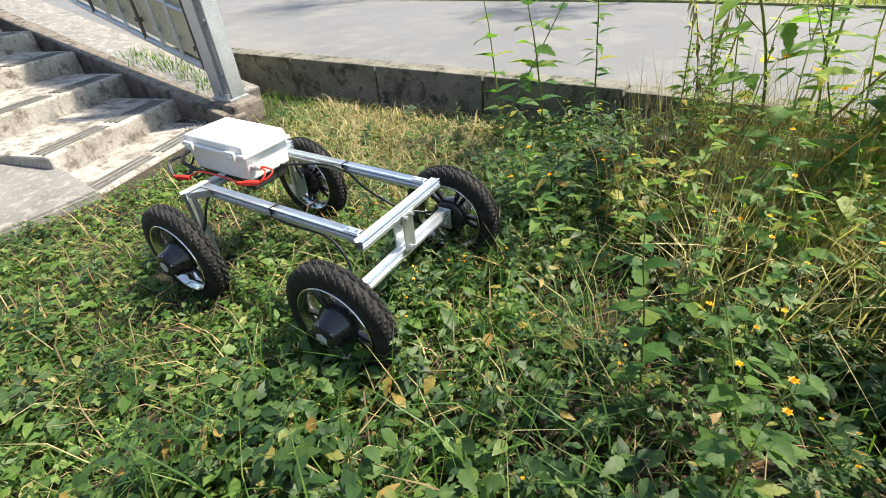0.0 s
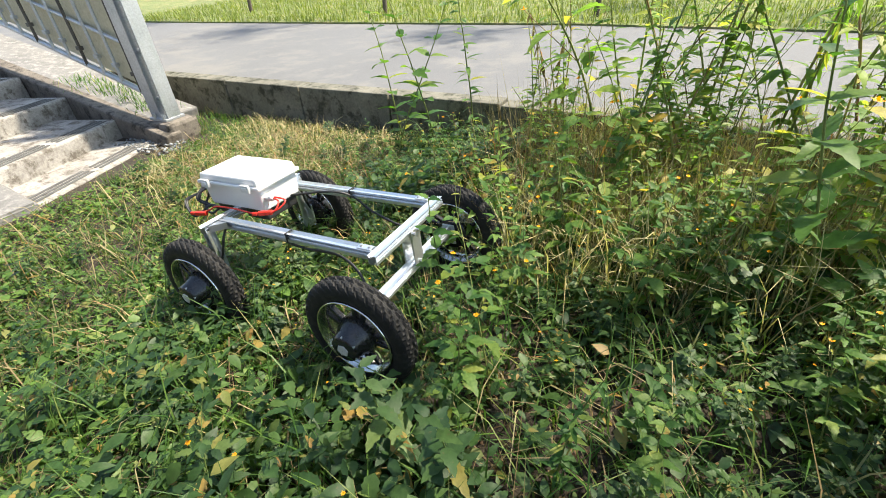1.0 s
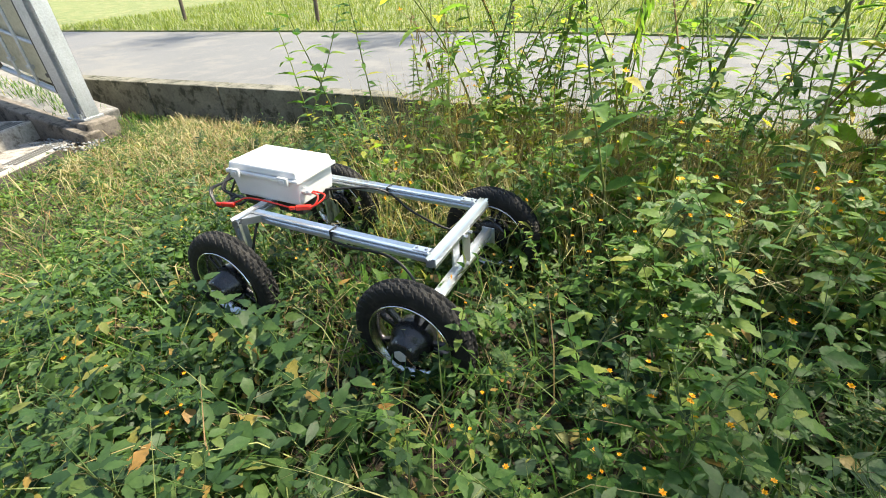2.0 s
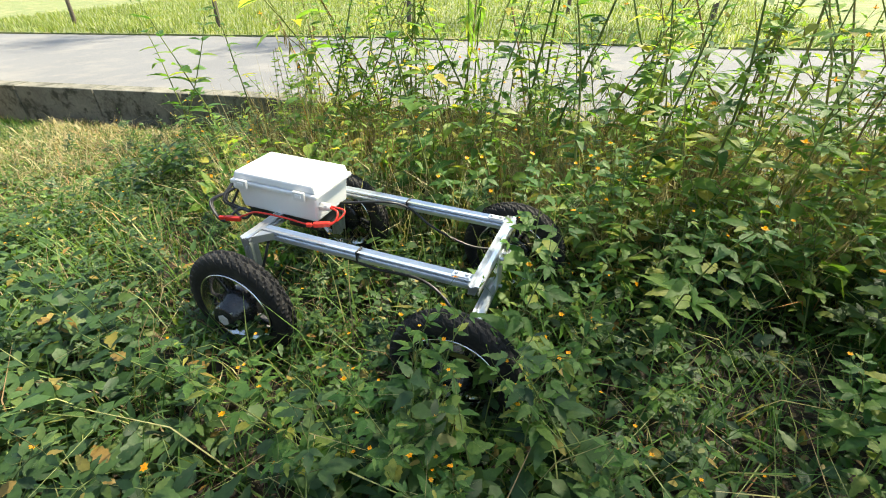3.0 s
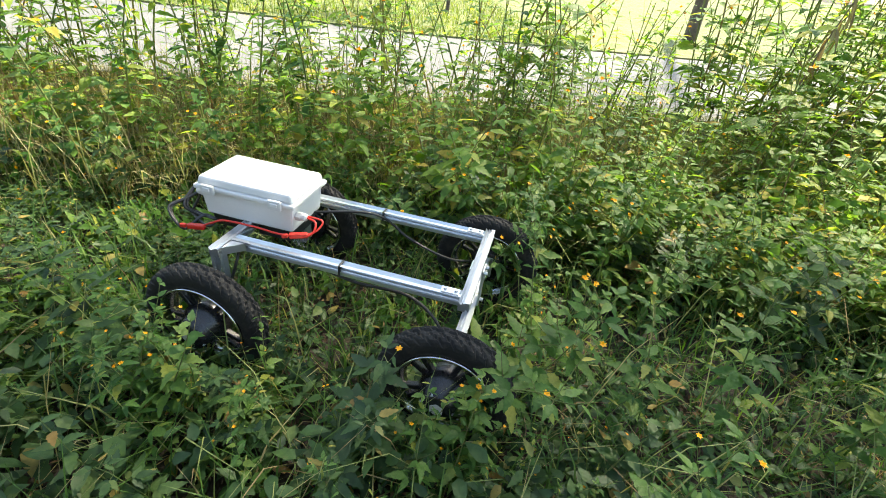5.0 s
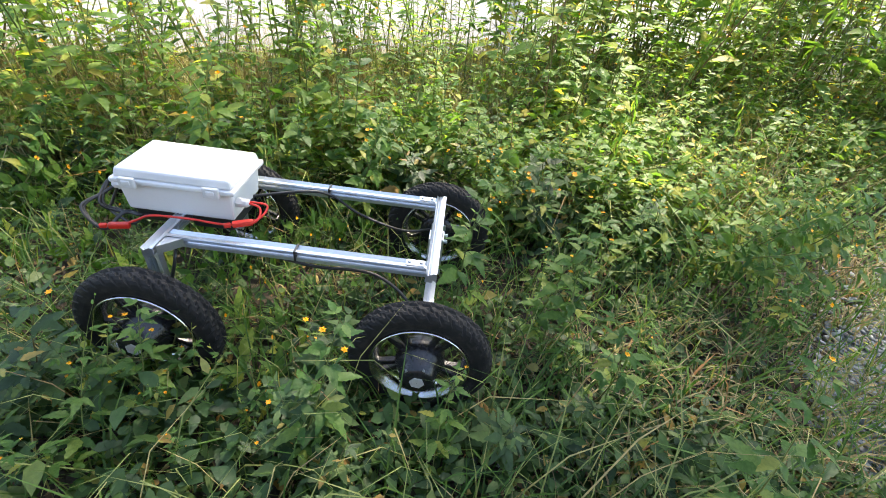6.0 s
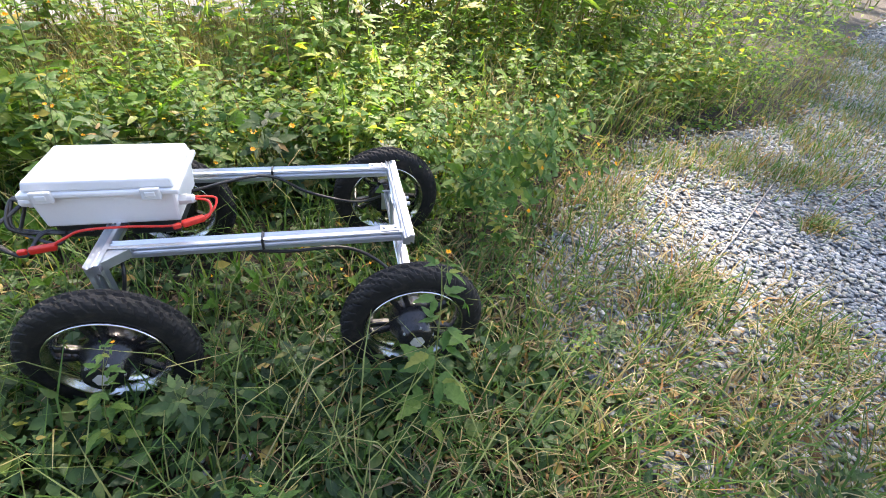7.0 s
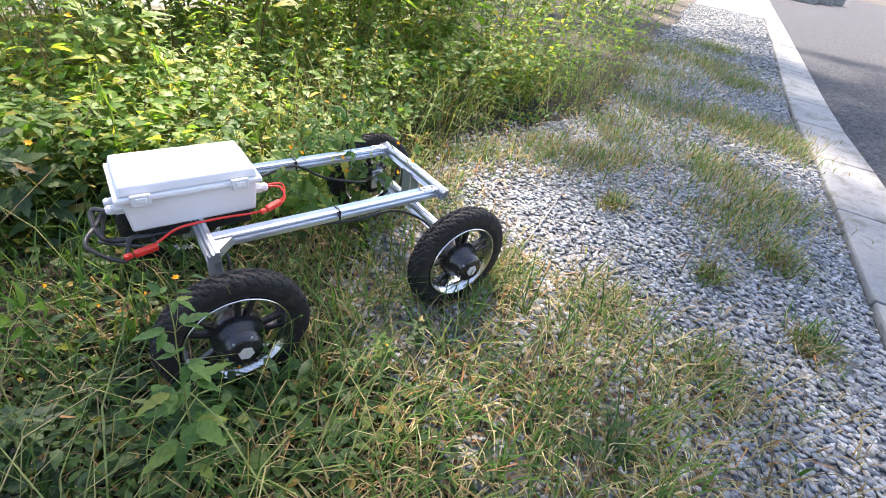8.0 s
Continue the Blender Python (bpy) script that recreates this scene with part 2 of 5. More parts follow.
def turned(bm, profile, steps=48, centre=(0, 0, 0)):
    """A body of revolution about the y axis through centre; profile: (radius, y)."""
    c = Vector(centre)
    rings = [[bm.verts.new(c + Vector((r * math.cos(a), y, r * math.sin(a)))) for r, y in profile] for a in (2 * math.pi * k / steps for k in range(steps))]
    for i in range(steps):
        a, b = rings[i], rings[(i + 1) % steps]
        for j in range(len(profile) - 1):
            bm.faces.new((a[j], a[j + 1], b[j + 1], b[j]))
    return bm


def bulk_mesh(name, verts, tris, material):
    """One mesh from arrays of vertices and triangles."""
    me = bpy.data.meshes.new(name)
    n, k = len(verts), len(tris)
    me.vertices.add(n)
    me.vertices.foreach_set("co", np.ascontiguousarray(verts, dtype=np.float32).ravel())
    me.loops.add(3 * k)
    me.loops.foreach_set("vertex_index", np.ascontiguousarray(tris, dtype=np.int32).ravel())
    me.polygons.add(k)
    me.polygons.foreach_set("loop_start", np.arange(0, 3 * k, 3, dtype=np.int32))
    me.update(calc_edges=True)
    me.materials.append(material)
    return me


rng = np.random.default_rng(7)


def unit(a):
    return a / np.maximum(np.linalg.norm(a, axis=-1, keepdims=True), 1e-9)


def blades(base, height, width, lean, way):
    """Curved, tapering blades: places (n,3), heights, widths, lean (0 upright, 1 lying) and heading."""
    n = len(base)
    side = np.stack([-np.sin(way), np.cos(way), 0 * way], 1) * width[:, None] / 2
    ahead = np.stack([np.cos(way), np.sin(way), 0 * way], 1)
    up = np.array([0, 0, 1.0])
    def at(s):
        return base + height[:, None] * (ahead * (lean * s ** 1.7)[:, None] + up * (s * np.sqrt(np.clip(1 - (0.85 * lean * s) ** 2, 0.02, 1)))[:, None])
    m, t = at(np.full(n, 0.55)), at(np.full(n, 1.0))
    v = np.stack([base - side, base + side, m - 0.8 * side, m + 0.8 * side, t], 1)
    f = np.array([[0, 1, 3], [0, 3, 2], [2, 3, 4]])
    return v.reshape(-1, 3), (f[None] + 5 * np.arange(n)[:, None, None]).reshape(-1, 3)


LEAF_UV = np.array([[0, 0], [0.28, -0.42], [0.28, 0], [0.28, 0.42], [0.62, -0.36], [0.62, 0], [0.62, 0.36], [1, 0]])
LEAF_TRI = np.array([[0, 1, 2], [0, 2, 3], [1, 4, 5], [1, 5, 2], [2, 5, 6], [2, 6, 3], [4, 7, 5], [5, 7, 6]])


SMALL_UV = np.array([[0, 0], [0.42, -0.42], [0.45, 0], [0.42, 0.42], [1, 0]])
SMALL_TRI = np.array([[0, 1, 2], [0, 2, 3], [1, 4, 2], [2, 4, 3]])


TOOTH = [(0.07, 0.15), (0.2, 0.40), (0.3, 0.36), (0.4, 0.46), (0.5, 0.33), (0.61, 0.37), (0.72, 0.2), (0.82, 0.2)]
TOOTH_UV = np.array([(0, 0), (0.36, 0), (0.66, 0), (1, 0)] + TOOTH + [(u, -w) for u, w in TOOTH])
TOOTH_TRI = np.array([t for o, f in ((4, 1), (12, -1)) for t in (q[::f] for q in ((0, o, o + 1), (0, o + 1, 1), (o + 1, o + 2, 1), (o + 2, o + 3, 1), (o + 3, o + 4, 1), (1, o + 4, 2), (o + 4, o + 5, 2), (o + 5, o + 6, 2), (2, o + 6, 3), (o + 6, o + 7, 3)))])


def leaves(base, way, normal, length, width, curl=0.25, fold=0.18, small=False, toothed=False):
    """Leaves with a midrib fold, drooping towards the tip."""
    n = len(base)
    way = unit(way)
    normal = unit(normal - way * (normal * way).sum(1, keepdims=True))
    side = np.cross(normal, way)
    shape, tri = (SMALL_UV, SMALL_TRI) if small else (TOOTH_UV, TOOTH_TRI) if toothed else (LEAF_UV, LEAF_TRI)
    u, w = shape[:, 0], shape[:, 1]
    v = (base[:, None] + way[:, None] * (u[None, :, None] * length[:, None, None]) + side[:, None] * (w[None, :, None] * width[:, None, None])
         + normal[:, None] * ((fold * np.abs(w) * 1.0)[None, :, None] * width[:, None, None] - (curl * u ** 2)[None, :, None] * length[:, None, None]))
    return v.reshape(-1, 3), (tri[None] + len(shape) * np.arange(n)[:, None, None]).reshape(-1, 3)


def joined(pieces):
    vs, fs, k = [], [], 0
    for v, f in pieces:
        vs.append(v)
        fs.append(f + k)
        k += len(v)
    return np.concatenate(vs), np.concatenate(fs)


def stuff(name, pieces, material, label, category):
    v, f = joined(pieces)
    return tagged(new(name, bulk_mesh(name, v, f, material)), label, category, kind="stuff")


def wave(x, y, f=1.0, seed=0.0):
    """A smooth uneven field of about -1 to 1 over the plan."""
    return (np.sin(1.7 * f * x + 2.3 * f * y + seed) + np.sin(-2.9 * f * x + 1.3 * f * y + 1.7 * seed + 1) + np.sin(4.1 * f * x + 3.7 * f * y + 0.6 * seed + 2)) / 3


# ---- the way of the rover: seconds, place, roll, pitch, yaw ----
ROVER_ROWS = [
    (0.0, 0.000, 0.000, -0.002, 0.1, 0.6, 0.0),
    (0.5, 0.302, -0.001, -0.002, 0.0, -1.6, 1.2),
    (1.0, 0.622, -0.001, -0.003, -0.4, -3.4, -1.0),
    (2.5, 1.703, -0.054, 0.007, -0.5, 2.1, -5.2),
    (3.0, 2.067, -0.082, 0.002, 0.5, 2.4, -7.5),
    (3.5, 2.411, -0.139, -0.003, -0.8, 0.6, -12.4),
    (4.0, 2.746, -0.227, -0.000, 0.7, 1.0, -16.9),
    (4.5, 3.074, -0.333, -0.001, 0.2, -0.4, -20.2),
    (6.0, 4.073, -0.720, -0.003, -0.4, 1.3, -22.5),
    (6.5, 4.415, -0.872, 0.001, 0.3, 0.6, -24.4),
    (7.0, 4.759, -1.030, -0.004, 0.7, -0.7, -24.9),
    (7.5, 5.119, -1.186, 0.002, 0.1, 0.5, -22.5),
    (8.0, 5.479, -1.311, 0.002, -0.7, -0.2, -16.7),
]
RT = np.array([r[0] for r in ROVER_ROWS])
RX, RY = np.array([r[1] for r in ROVER_ROWS]), np.array([r[2] for r in ROVER_ROWS])
LINE_X = np.concatenate([[-1.0], RX + 0.2, [8.0]])
LINE_Y = np.concatenate([[0.0], RY, [-2.0]])


def off_track(x, y):
    """Distance to the far (+) or near (-) side of the rover's line."""
    return (y - np.interp(x, LINE_X, LINE_Y)) * 0.94


def gravel_edge(x):
    """The far side of the gravel: y over x."""
    return np.interp(x, [5.2, 5.4, 5.6, 5.9, 6.4, 7.05, 7.4, 8.4, 9.6, 11.1, 13.0, 17.5, 40.0], [-3.4, -1.75, -1.48, -1.3, -1.17, -1.0, -1.1, -1.3, -1.15, -0.85, -0.4, 0.3, 4.0])


def grass_patch(x, y):
    """1 in the middle of the grassy patch that spreads over the gravel's end, 0 outside it."""
    return np.clip(1.45 - np.hypot((x - 5.45) / 0.72, (y + 2.2) / 0.46) + 0.25 * wave(x, y, 3.1, 2.0), 0, 1)


def curb_line(x):
    """The near side of the gravel, where the kerb runs."""
    return np.interp(x, [3.0, 7.0, 8.85, 10.4, 12.2, 14.3, 19.0, 30.0, 80.0], [-3.7, -3.07, -2.79, -2.5, -2.25, -1.98, -1.36, 0.1, 6.9])


def wall_line(x):
    """The retaining wall's near face."""
    return np.interp(x, [-12.0, 0.5, 4.0, 9.0, 30.0], [1.72, 1.58, 1.45, 1.75, 5.0])


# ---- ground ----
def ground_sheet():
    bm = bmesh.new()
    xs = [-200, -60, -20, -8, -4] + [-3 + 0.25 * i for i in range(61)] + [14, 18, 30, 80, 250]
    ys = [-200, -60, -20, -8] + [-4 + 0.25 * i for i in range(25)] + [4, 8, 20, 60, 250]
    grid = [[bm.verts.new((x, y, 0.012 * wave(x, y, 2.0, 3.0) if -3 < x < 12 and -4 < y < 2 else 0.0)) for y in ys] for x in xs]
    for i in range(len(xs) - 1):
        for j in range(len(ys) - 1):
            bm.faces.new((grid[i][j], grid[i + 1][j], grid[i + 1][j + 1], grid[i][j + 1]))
    return tagged(smooth(part("ground", bm, SHADED_SOIL)), "brown soil, darkened for the shade under the weeds", "ground", kind="structure")


def ribbon(name, xs, lower, upper, z, thick, material, label, category, rise=0.0):
    """A level sheet with thickness between two lines over x."""
    bm = bmesh.new()
    rows = [[bm.verts.new((x, lower(x), z(x))), bm.verts.new((x, upper(x), z(x) + rise)), bm.verts.new((x, upper(x), z(x) + rise - thick)), bm.verts.new((x, lower(x), z(x) - thick))] for x in xs]
    for a, b in zip(rows, rows[1:]):
        for k in range(4):
            bm.faces.new((a[k], b[k], b[(k + 1) % 4], a[(k + 1) % 4]))
    bm.faces.new(rows[0])
    bm.faces.new(list(reversed(rows[-1])))
    bmesh.ops.recalc_face_normals(bm, faces=bm.faces)
    return tagged(part(name, bm, material), label, category, kind="structure")


def road_level(x):
    return float(np.interp(x, [-12, 0.5, 5.0, 30.0], [0.28, 0.27, 0.2, 0.1]))


ground_sheet()
LONG = [-60, -30, -12, -6, -3, -1, 0.5, 2, 4, 6, 9, 14, 20, 30, 60]
ribbon("road", LONG, lambda x: float(wall_line(x)) + 0.16, lambda x: float(wall_line(x)) + 2.95, road_level, 0.3, ASPHALT, "pale worn asphalt road above a low wall", "road")
ribbon("lawn", LONG, lambda x: float(wall_line(x)) + 2.95, lambda x: float(wall_line(x)) + 60.0, lambda x: road_level(x) + 0.02, 0.3, LAWN_SOIL, "sunlit short lawn beyond the road", "lawn", rise=0.3)
ribbon("gravel_bed", [5.25 + 0.075 * i for i in range(16)] + [6.5 + 0.3 * i for i in range(30)] + [16, 18, 22, 30, 40], lambda x: float(curb_line(x)) + 0.005, lambda x: float(gravel_edge(x)) + 0.06 * math.sin(5 * x), lambda x: 0.016, 0.03, GRAVEL_BED, "bed of blue-grey gravel beside the kerb", "gravel")
ribbon("parking_lot", [3, 6, 9, 12, 20, 30, 60, 80], lambda x: float(curb_line(x)) - 30.0, lambda x: float(curb_line(x)) - 0.42, lambda x: 0.012, 0.05, DARK_ASPHALT, "dark coarse asphalt lot beyond the kerb", "asphalt")


def retaining_wall():
    wall = tagged(new("wall_retaining"), "low mossy concrete retaining wall in jointed panels", "wall", kind="structure")
    panel_w = 0.82
    x = -1.70 - 9 * panel_w
    while x < 9.0:
        a, b = x + 0.006, x + panel_w - 0.006
        ya, yb = float(wall_line(a)), float(wall_line(b))
        h = road_level((a + b) / 2) + 0.02
        bm = block(math.hypot(b - a, yb - ya), 0.15, h + 0.2, pose((a + b) / 2, (ya + yb) / 2 + 0.075, (h - 0.2) / 2, 0, 0, math.degrees(math.atan2(yb - ya, b - a))), 0.008)
        part("wall_panel", bm, WALL_CONCRETE, wall)
        x += panel_w
    return wall


retaining_wall()


def kerb():
    k = tagged(new("kerb"), "pale concrete kerb strip along the gravel with cracks", "kerb", kind="structure")
    x = 3.2
    while x < 45.0:
        a, b = x + 0.006, x + (0.99 if x < 16 else 4.0)
        ya, yb = float(curb_line(a)) - 0.21, float(curb_line(b)) - 0.21
        yaw = math.degrees(math.atan2(yb - ya, b - a))
        part("kerb_stone", block(math.hypot(b - a, yb - ya), 0.40, 0.16, pose((a + b) / 2, (ya + yb) / 2, -0.035, 0, 0, yaw), 0.012), PALE_CONCRETE, k)
        x = b + 0.006


kerb()
# unseen wall, added to keep sky light off the near growth
tagged(part("wall_behind", block(18.0, 0.3, 3.2, pose(-3.5, -5.6, 1.5), 0.02), CONCRETE), "unseen plain weathered wall added behind the verge to block sky light", "wall", kind="structure")


# ---- steps, ramp and fence by the road ----
def stairs():
    """Wide low steps that climb away from the lawn's edge."""
    s = tagged(new("steps"), "worn wide concrete steps with ribbed nosings", "steps", kind="structure")
    lean = -17.0                     # the nosings' turn against the y axis
    for i in range(7):
        x0, z = -2.04 - 0.6 * (i - 1) if i else -1.62, 0.015 + 0.13 * i
        m = pose(x0, 0.43, 0, 0, 0, -lean)
        part("step", block(0.80, 1.02, z + 0.3, m @ pose(-0.40, 0, (z - 0.3) / 2), 0.014), STEP_CONCRETE, s)
        for side, length in ((-0.27, 0.44), (0.23, 0.44)):
            for k in range(3):
                part("rib", block(0.022, length, 0.008, m @ pose(-0.05 - 0.042 * k, side, z + 0.002), 0.002), RIB, s)
    return s


stairs()


def ramp_slab():
    bm = bmesh.new()
    top = [(-1.42, -0.07), (-2.2, 0.0), (-3.3, 0.1), (-9.0, 0.5), (-9.0, -4.0), (-2.4, -4.0), (-1.62, -1.4), (-1.42, -0.55)]
    v = [bm.verts.new((x, y, 0.05 + max(0, -1.6 - x) * 0.06)) for x, y in top]
    w = [bm.verts.new((x, y, -0.2)) for x, y in top]
    bm.faces.new(v)
    for i in range(len(v)):
        bm.faces.new((v[i], v[(i + 1) % len(v)], w[(i + 1) % len(v)], w[i]))
    bmesh.ops.recalc_face_normals(bm, faces=bm.faces)
    bmesh.ops.bevel(bm, geom=[e for e in bm.edges if all(q in v for q in e.verts)], offset=0.012, segments=2, affect="EDGES")
    return tagged(part("pavement", bm, PAVING), "grey worn pavement slab beside the steps", "pavement", kind="structure")


ramp_slab()
BEAM_A, BEAM_B = Vector((-1.60, 0.95, -0.03)), Vector((-7.5, 1.1, 1.02))


def along(m_from, to, width, height, lift, shift):
    """A block laid between two points, lifted and shifted sideways."""
    d = to - m_from
    yaw, rise = math.atan2(d.y, d.x), math.asin(d.z / d.length)
    m = Matrix.Translation((m_from + to) / 2) @ Matrix.Rotation(yaw, 4, "Z") @ Matrix.Rotation(-rise, 4, "Y") @ Matrix.Translation((0, shift, lift))
    return block(d.length, width, height, m, 0.015)


beam = tagged(part("stair_curb", along(BEAM_A, BEAM_B, 0.14, 0.22, 0.0, 0.0), CONCRETE), "sloping weathered concrete curb beside the steps", "curb", kind="structure")
tagged(part("stair_verge", along(BEAM_A + Vector((-0.35, 0, 0.06)), BEAM_B, 0.42, 0.2, -0.02, -0.285), PAVING), "grey sloping verge under the fence", "verge", kind="structure")


def fence():
    f = tagged(new("fence"), "galvanised railing with cream panels rising beside the steps", "fence")
    post = part("post", block(0.012, 0.10, 1.6, pose(-1.76, 1.06, 0.95), 0.002), GALVANISED, f, "heavy galvanised steel end post")
    for dx in (-0.07, 0.07):
        part("flange", block(0.05 if dx > 0 else 0.11, 0.014, 1.6, pose(-1.76 + dx * 0.6, 1.06 + (0.05 if dx > 0 else -0.05), 0.95), 0.002), GALVANISED, post)
    part("flange", block(0.014, 0.11, 1.6, pose(-1.67, 1.06, 0.95), 0.002), GALVANISED, post)
    part("foot", block(0.20, 0.16, 0.02, pose(-1.76, 1.06, 0.155), 0.003), GALVANISED, post)
    for sx in (-0.05, 0.05):
        part("bolt", tube([(-1.74 + sx, 0.985, 0.16), (-1.74 + sx, 0.985, 0.20)], 0.012, 6), GALVANISED, post)
    part("footing", block(0.24, 0.26, 0.2, pose(-1.72, 1.07, 0.045), 0.03), CONCRETE, f, "small concrete footing")
    def level(x):
        return 0.33 + 0.27 * (-1.89 - x)
    for z0, r in ((0.0, 0.022), (0.34, 0.014), (1.05, 0.024)):
        part("rail", tube([(-1.74, 1.05, level(-1.74) + z0), (-7.5, 1.18, level(-7.5) + z0)], r, 10), GALVANISED, f)
    for i in range(26):
        x = -1.92 - 0.2 * i
        y = 1.05 + 0.0225 * (-1.74 - x)
        bar = part("bar", tube([(x, y - 0.012, level(x) - 0.0), (x, y - 0.012, level(x) + 1.05)], 0.012, 8), DARK_METAL if i % 3 == 0 else GALVANISED, f)
        part("clip", block(0.05, 0.035, 0.03, pose(x, y - 0.012, level(x) + 0.13), 0.004), DARK_METAL if i % 3 == 0 else GALVANISED, bar)
    for i in range(9):
        xa, xb = -1.80 - 0.6 * i, -2.39 - 0.6 * i
        bm = bmesh.new()
        v = [bm.verts.new((x, 1.075 + 0.0225 * (-1.74 - x) + dy, level(x) + dz)) for dy in (0, 0.012) for x, dz in ((xa, 0.03), (xb, 0.03), (xb, 1.02), (xa, 1.02))]
        for q in ((0, 1, 2, 3), (7, 6, 5, 4), (0, 4, 5, 1), (1, 5, 6, 2), (2, 6, 7, 3), (3, 7, 4, 0)):
            bm.faces.new([v[k] for k in q])
        bmesh.ops.recalc_face_normals(bm, faces=bm.faces)
        part("panel", bm, PANEL, f)


fence()


# ---- the rover ----
def extrusion(name, length, parent, m, size=0.03, label=""):
    """A slotted square profile along x."""
    a, g, d = size / 2, size * 0.16, size * 0.27
    ring = []
    for k in range(4):
        c, s = (1, 0, -1, 0)[k], (0, 1, 0, -1)[k]
        for y, z in ((-a, a), (-g, a), (-g, a - d), (g, a - d), (g, a)):
            ring.append((y * c - z * s, y * s + z * c))
    ring.reverse()
    bm = bmesh.new()
    ends = [[bm.verts.new((x, y, z)) for y, z in ring] for x in (-length / 2, length / 2)]
    n = len(ring)
    for k in range(n):
        bm.faces.new((ends[0][k], ends[0][(k + 1) % n], ends[1][(k + 1) % n], ends[1][k]))
    bm.faces.new(list(reversed(ends[0])))
    bm.faces.new(ends[1])
    bmesh.ops.recalc_face_normals(bm, faces=bm.faces)
    bmesh.ops.transform(bm, matrix=m, verts=bm.verts)
    return part(name, bm, ALUMINIUM, parent, label)


WHEEL_R = 0.186


def build_wheel(parent, x, y, z, out):
    """A wheel whose outer side faces out (+1 or -1 along y), turning about its own origin."""
    wheel = new("wheel")
    wheel.parent = parent
    wheel.location = (x, y, z)
    tyre = bmesh.new()
    prof = [(0.127, -0.020), (0.1305, -0.0275), (0.138, -0.030), (0.150, -0.0315), (0.162, -0.0305), (0.171, -0.0285), (0.178, -0.0245), (0.183, -0.0185), (0.1855, -0.012), (0.1865, -0.006), (0.1865, -0.0015)]
    prof += [(r, -y) for r, y in reversed(prof)]
    steps, rings = 180, []
    for k in range(steps):
        a, ring = 2 * math.pi * k / steps, []
        for r, y in prof:
            cut = (k / 5 + abs(y) * 62 + (0.5 if y > 0 else 0)) % 1.0 < 0.3 or abs(y) < 0.002
            r -= 0.0055 if cut and r > 0.17 else 0.0
            ring.append(tyre.verts.new((r * math.cos(a), y, r * math.sin(a))))
        rings.append(ring)
    for a, b in zip(rings, rings[1:] + rings[:1]):
        for j in range(len(prof) - 1):
            tyre.faces.new((a[j], a[j + 1], b[j + 1], b[j]))
    part("tyre", tyre, RUBBER, wheel, "black knobbly pneumatic tyre")
    rim = bmesh.new()
    turned(rim, [(0.1285, -0.026), (0.1290, -0.0325), (0.1265, -0.034), (0.1235, -0.031), (0.117, -0.022), (0.108, -0.012), (0.107, 0.012), (0.117, 0.022), (0.1235, 0.031), (0.1265, 0.034), (0.1290, 0.0325), (0.1285, 0.026)], 56)
    smooth(part("rim", rim, RIM_METAL, wheel, "polished metal rim"))
    for k in range(5):
        for d in (-9, 9):
            bm = block(0.014, 0.018, 0.075, pose(0, 0, 0, 0, 72 * k, 0) @ pose(0.0045 * (1 if d > 0 else -1) * 3, 0.006 * out, 0.082, 0, d * 0.9, 0), 0.003)
            part("spoke", bm, HUB_BLACK, wheel)
    hub = bmesh.new()
    o = out
    turned(hub, [(0.001, -0.03 * o), (0.058, -0.03 * o), (0.064, -0.02 * o), (0.064, 0.018 * o), (0.058, 0.03 * o), (0.048, 0.05 * o), (0.044, 0.072 * o), (0.036, 0.078 * o), (0.001, 0.079 * o)], 36)
    bmesh.ops.recalc_face_normals(hub, faces=hub.faces)
    hub_ob = smooth(part("hub", hub, HUB_BLACK, wheel, "glossy black hub motor"))
    cap = bmesh.new()
    turned(cap, [(0.001, 0.081 * o), (0.019, 0.081 * o), (0.019, 0.074 * o)], 6)
    bmesh.ops.recalc_face_normals(cap, faces=cap.faces)
    part("hub_cap", cap, CAP_GREY, hub_ob, "plain grey hexagonal cap")
    for k in range(6):
        a = math.radians(60 * k + 20)
        part("bolt", tube([(0.041 * math.cos(a), 0.05 * o, 0.041 * math.sin(a)), (0.041 * math.cos(a), 0.0745 * o, 0.041 * math.sin(a))], 0.004, 6), GALVANISED, hub_ob)
    return wheel


